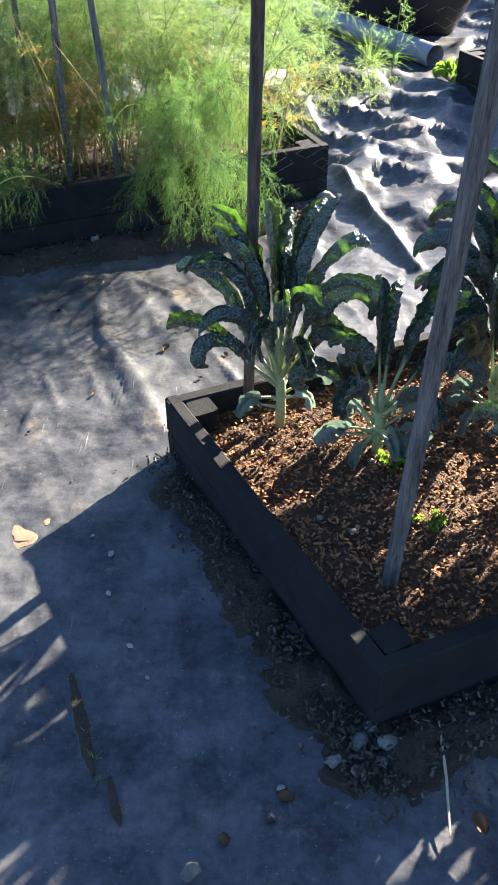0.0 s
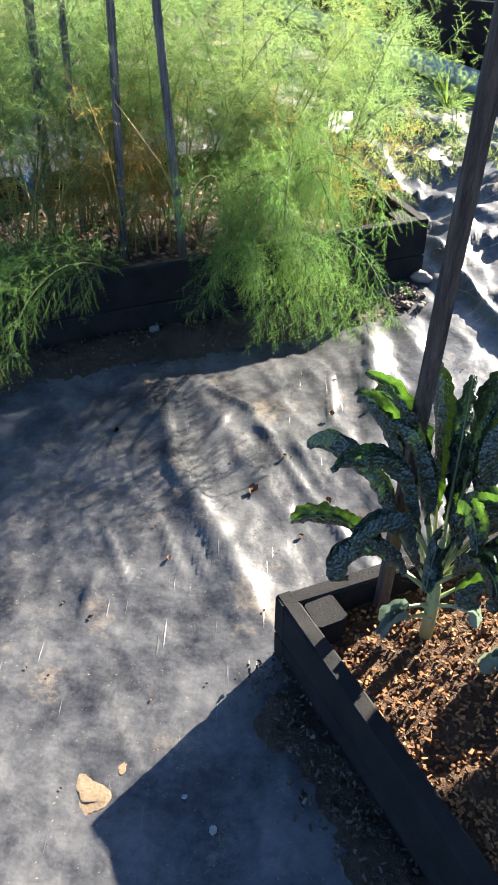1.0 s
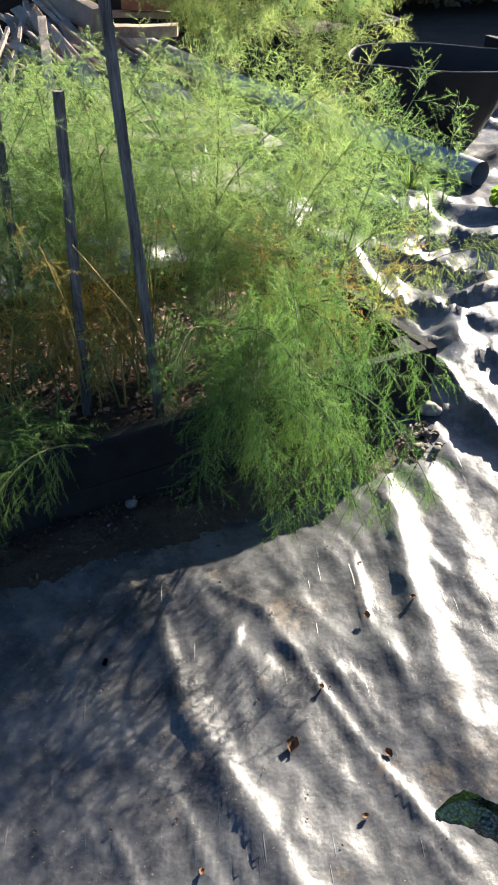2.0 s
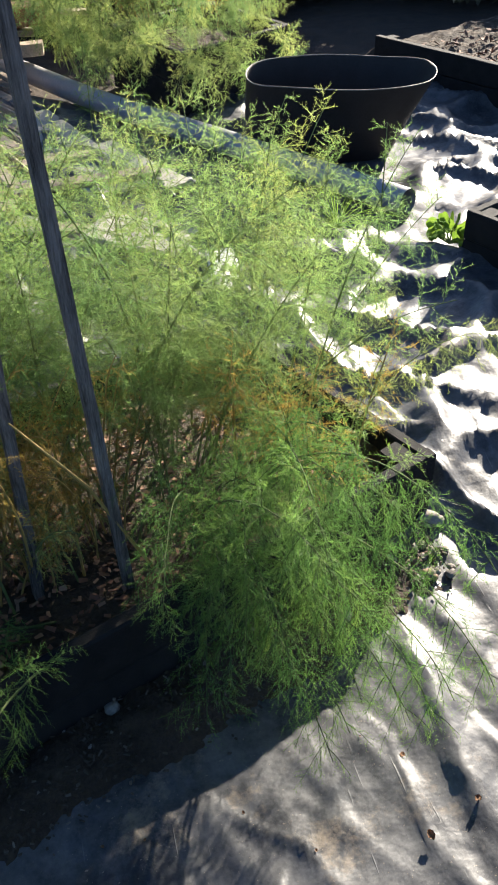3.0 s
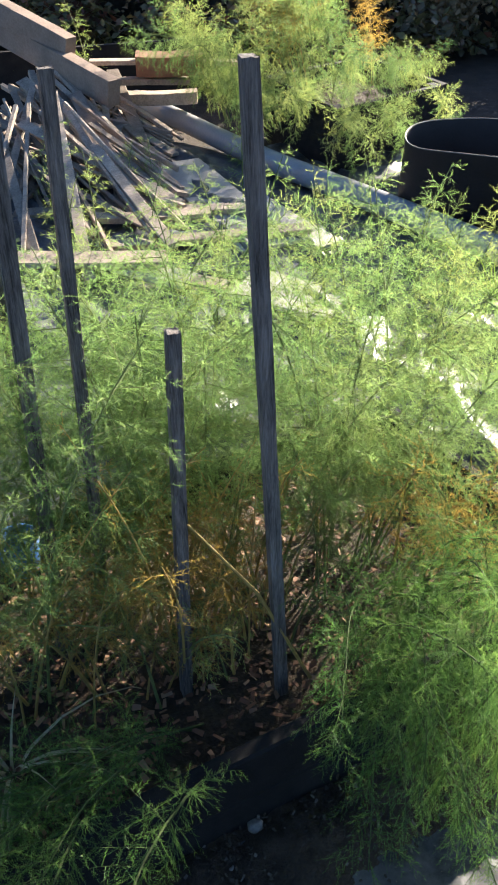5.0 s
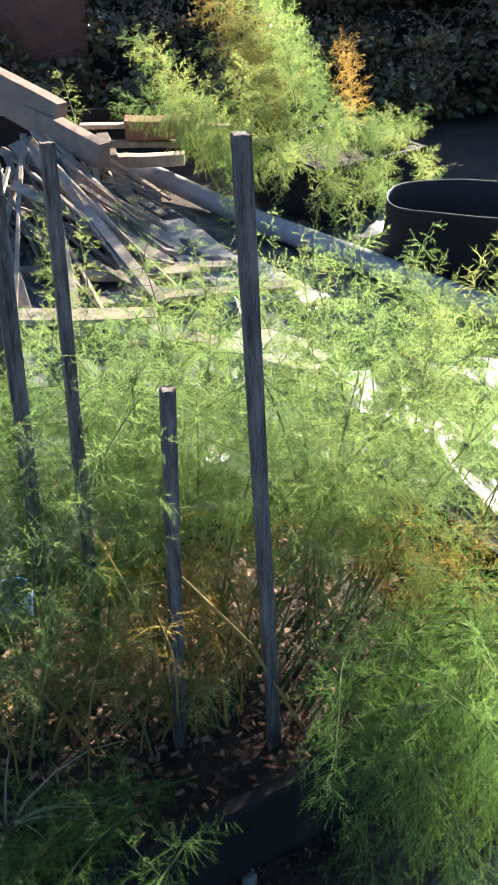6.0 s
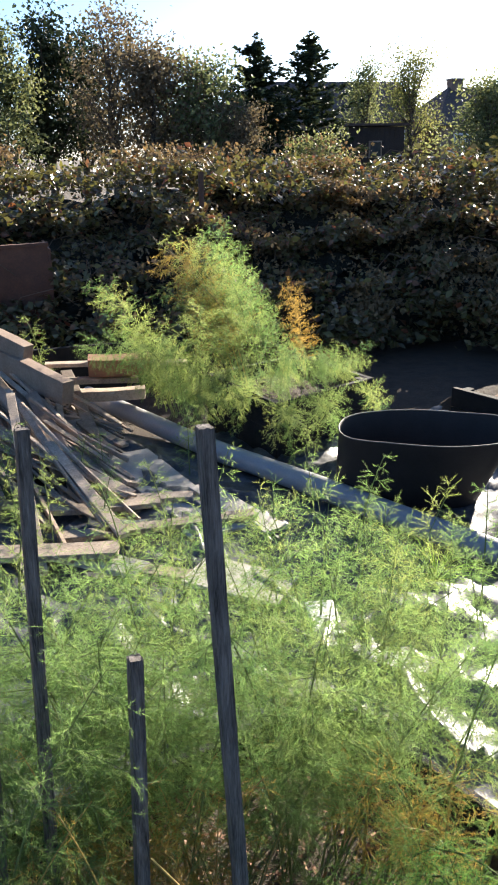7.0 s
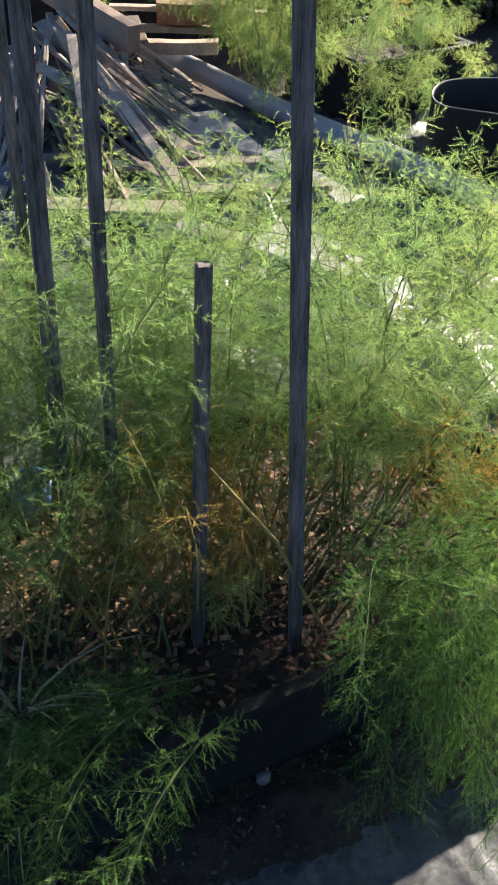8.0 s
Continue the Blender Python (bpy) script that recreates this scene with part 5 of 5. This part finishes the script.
dead_leaf(-0.237, 2.607, 0.035, "curled brown dead leaf on the black sheet")
for x, y in ((-0.03, 2.57), (-0.11, 2.43), (0.0, 2.955), (-0.45, 2.35), (-0.62, 2.15), (0.13, 3.0), (-0.15, 2.75), (0.22, 3.58), (0.02, 3.15)):
    dead_leaf(x, y, random.uniform(0.012, 0.022), "small dark leaf scrap on the black sheet")
for x, y in ((-0.29, 1.50), (-0.22, 1.34), (-0.17, 1.25), (-0.30, 1.63), (-0.36, 1.70), (0.10, 0.93), (0.12, 0.99)):
    dead_leaf(x, y, random.uniform(0.012, 0.02), "small pale scrap on the black sheet", SCRAP)
for x, y, s, z in ((0.13, 0.971, 0.034, None), (0.101, 0.929, 0.022, None), (0.01, 0.888, 0.026, None), (0.187, 1.467, 0.03, 0.15), (0.267, 1.305, 0.03, 0.15), (0.491, 0.899, 0.04, 0.04), (0.801, 2.392, 0.05, 0.15), (0.771, 2.43, 0.06, 0.16)):
    dead_leaf(x, y, s, "curled russet dead leaf", LEAF_DEAD, z)
for i in range(70):
    x, y = random.uniform(-0.9, 0.5), random.uniform(1.1, 3.3)
    dead_leaf(x, y, random.uniform(0.004, 0.008), "tiny crumb of dirt on the black sheet")
for x, y, s in ((-0.545, 1.725, 0.056), (-0.497, 1.775, 0.020)):
    if s:
        solo("dry_mud", lump(bmesh.new(), (x, y, sheet_height(x, y) - 0.001), s, 0.035, 0.5, 4), grainy("tan_dry_mud", [(0.3, (0.14, 0.10, 0.06)), (0.7, (0.30, 0.215, 0.13))], 20, 0.9, 120, 0.5, 0.003), "tan dried mud showing through a tear in the sheet", "mud", smooth=True)

# slits in the sheet with earth showing
for path, half in (([(-0.345, 1.27), (-0.318, 1.19), (-0.300, 1.14), (-0.278, 1.07), (-0.254, 1.012)], 0.010), ([(-0.225, 1.02), (-0.205, 0.95), (-0.190, 0.915)], 0.007), ([(-0.62, 0.98), (-0.585, 0.93)], 0.012)):
    bm = bmesh.new()
    prev = None
    pts = []
    for (ax, ay), (bx, by) in zip(path, path[1:]):
        pts += [(ax + (bx - ax) * k / 6, ay + (by - ay) * k / 6) for k in range(6)]
    for i, (x, y) in enumerate(pts):
        h = half * math.sin(math.pi * (i + 0.5) / len(pts)) ** 0.6 * random.uniform(0.85, 1.1)
        lip = 0.0036
        row = [bm.verts.new((x + k * h * 1.9, y + k * h * 0.6, sheet_height(x + k * h * 1.9, y + k * h * 0.6) + d)) for k, d in ((-1, -0.003), (-0.75, lip), (-0.55, 0.0038), (0, 0.0035), (0.55, 0.0038), (0.75, lip), (1, -0.003))]
        if prev:
            for k in range(6):
                bm.faces.new((prev[k], prev[k + 1], row[k + 1], row[k])).material_index = 1 if k in (1, 2, 3, 4) else 0
        prev = row
    me = to_mesh("sheet_slit", bm, True)
    me.materials.append(SHEET)
    me.materials.append(SOIL)
    tagged(new("sheet_slit", me), "narrow slit in the black sheet with earth showing", "tear", "tears in the sheet")

# grass tufts and weeds
GRASS = leafy("grass_blade", [(0.3, (0.07, 0.14, 0.02)), (0.7, (0.16, 0.25, 0.04))], 0.45, 0.5, 0.3, True, 8)
STRAW = grainy("dry_straw", [(0.3, (0.30, 0.25, 0.15)), (0.7, (0.50, 0.43, 0.29))], 30, 0.8, 150, 0.2, 0.001)


def tuft(x, y, z, blades, length, lean, label, material=GRASS, width=0.004):
    bm = bmesh.new()
    for _ in range(blades):
        a, l = random.uniform(0, 6.3), length * random.uniform(0.5, 1.1)
        t = random.uniform(0.15, lean)
        prev = None
        for i in range(6):
            s = i / 5
            th = t * (0.5 + 1.0 * s)
            p = Vector((x + l * s * math.sin(th) * math.cos(a), y + l * s * math.sin(th) * math.sin(a), z + l * s * math.cos(th)))
            side = Vector((-math.sin(a), math.cos(a), 0)) * width * (1 - 0.9 * s)
            row = [bm.verts.new(p - side), bm.verts.new(p + Vector((0, 0, -width * 0.5))), bm.verts.new(p + side)]
            if prev:
                for k in (0, 1):
                    bm.faces.new((prev[k], prev[k + 1], row[k + 1], row[k]))
            prev = row
    return solo("grass_tuft", bm, material, label, "grass", "weeds")


tuft(0.805, 5.79, 0.02, 60, 0.30, 1.1, "spiky green grass tuft growing through the sheet")
tuft(-1.12, 3.55, 0.16, 16, 0.42, 1.3, "arching dry straw-coloured grass blades", STRAW, 0.005)
for i in range(16):
    tuft(random.uniform(-1.9, 0.2), random.uniform(10.0, 10.4), 0.12, 18, 0.28, 0.9, "green grass growing along the bed edging")
for i, f in enumerate((0.0, 0.3, 0.55, 0.8, 1.0)):
    tuft(-0.335 + 0.09 * f, 1.25 - 0.24 * f, 0.0, 7, 0.03, 1.2, "small green weed in a slit of the sheet", GRASS, 0.003)
tuft(-0.84, 1.9, -0.03, 16, 0.06, 1.1, "small green weed in a tear of the sheet", GRASS, 0.004)


def weed(x, y, z, leaves, size, label):
    ob = thing("weed", (x, y, z), label, "weed", "weeds")
    for i in range(leaves):
        a = i * 2.4
        blade, rib = kale_leaf((x, y, z), a, radians(random.uniform(25, 65)), size, size * 0.7, radians(50), 0.35)
        leaf = part("leaf", blade, GRASS, ob, smooth=True)
        part("rib", rib, FERN_STEM, leaf)
    return ob


weed(1.27, 5.53, 0.03, 7, 0.12, "bright yellow-green leafy weed beside the bed")
weed(0.43, 1.84, 0.12, 5, 0.05, "yellow-green seedling among the wood chips")
weed(0.50, 1.60, 0.12, 4, 0.05, "small green seedling among the wood chips")
# dry stick, blue bucket, dropped stalk
solo("dry_stick", tube([(0.454, 1.128, 0.03), (0.447, 1.0, 0.034), (0.436, 0.887, 0.02)], [0.0025, 0.003, 0.002], 6), STRAW, "thin pale dry stick on the soil", "stick")
solo("dry_stalk", tube([(-0.70, 3.65, 0.75), (-0.565, 3.655, 0.54), (-0.44, 3.68, 0.22)], [0.002, 0.004, 0.005], 6), STEM_DRY, "dry yellow stalk leaning across the bed", "stalk")
BLUE = grainy("blue_plastic", [(0.3, (0.03, 0.09, 0.22)), (0.7, (0.06, 0.15, 0.32))], 8, 0.4, 90, 0.1, 0.002)
bucket = thing("blue_bucket", (-1.15, 4.2, 0.16), "small blue plastic pot among the ferns", "pot")
bm, rr = loft([oval(-1.15, 4.2, 0.045, 0.045, 0, 0.155, 20), oval(-1.15, 4.2, 0.06, 0.06, 0, 0.28, 20), oval(-1.15, 4.2, 0.055, 0.055, 0, 0.28, 20), oval(-1.15, 4.2, 0.042, 0.042, 0, 0.165, 20)])
bm.faces.new(rr[0][::-1])
bm.faces.new(rr[-1])
part("body", bm, BLUE, bucket, smooth=True)

# fine bird netting along the back of the kale bed
NET = grainy("grey_net_filament", [(0.3, (0.20, 0.20, 0.20)), (0.7, (0.36, 0.36, 0.36))], 40, 0.35, 200, 0.1, 0.001)
bm = bmesh.new()
cols, rows_n, cell = 40, 40, 0.024
grid = {}
for j in range(rows_n + 1):
    for i in range(cols + 1):
        p = KO + KU * (0.24 + i * cell) + KV * 0.055
        sag = 0.02 * noise.noise(Vector((i * 0.15, j * 0.15, 3))) + 0.004 * noise.noise(Vector((i * 1.7, j * 1.7, 5)))
        grid[i, j] = Vector((p.x + sag, p.y + sag, 0.16 + (j + 0.5 * (i % 2)) * cell * 1.02 + 0.02 * noise.noise(Vector((i * 0.2, j * 0.1, 9)))))
for (i, j), p in grid.items():
    for q in ((i + 1, j), (i + 1, j - 1 if i % 2 == 0 else j + 1)):
        if q in grid and random.random() < 0.4:
            d = (grid[q] - p).normalized()
            s_ = d.cross(Vector((0.3, -0.9, 0.2))).normalized() * 0.00014
            u_ = d.cross(s_).normalized() * 0.00014
            a = [bm.verts.new(p + k) for k in (s_, u_ - s_, -u_ - s_)]
            b = [bm.verts.new(grid[q] + k) for k in (s_, u_ - s_, -u_ - s_)]
            for k in range(3):
                bm.faces.new((a[k], a[(k + 1) % 3], b[(k + 1) % 3], b[k]))
solo("garden_netting", bm, NET, "fine grey bird netting hung along the kale bed", "netting")
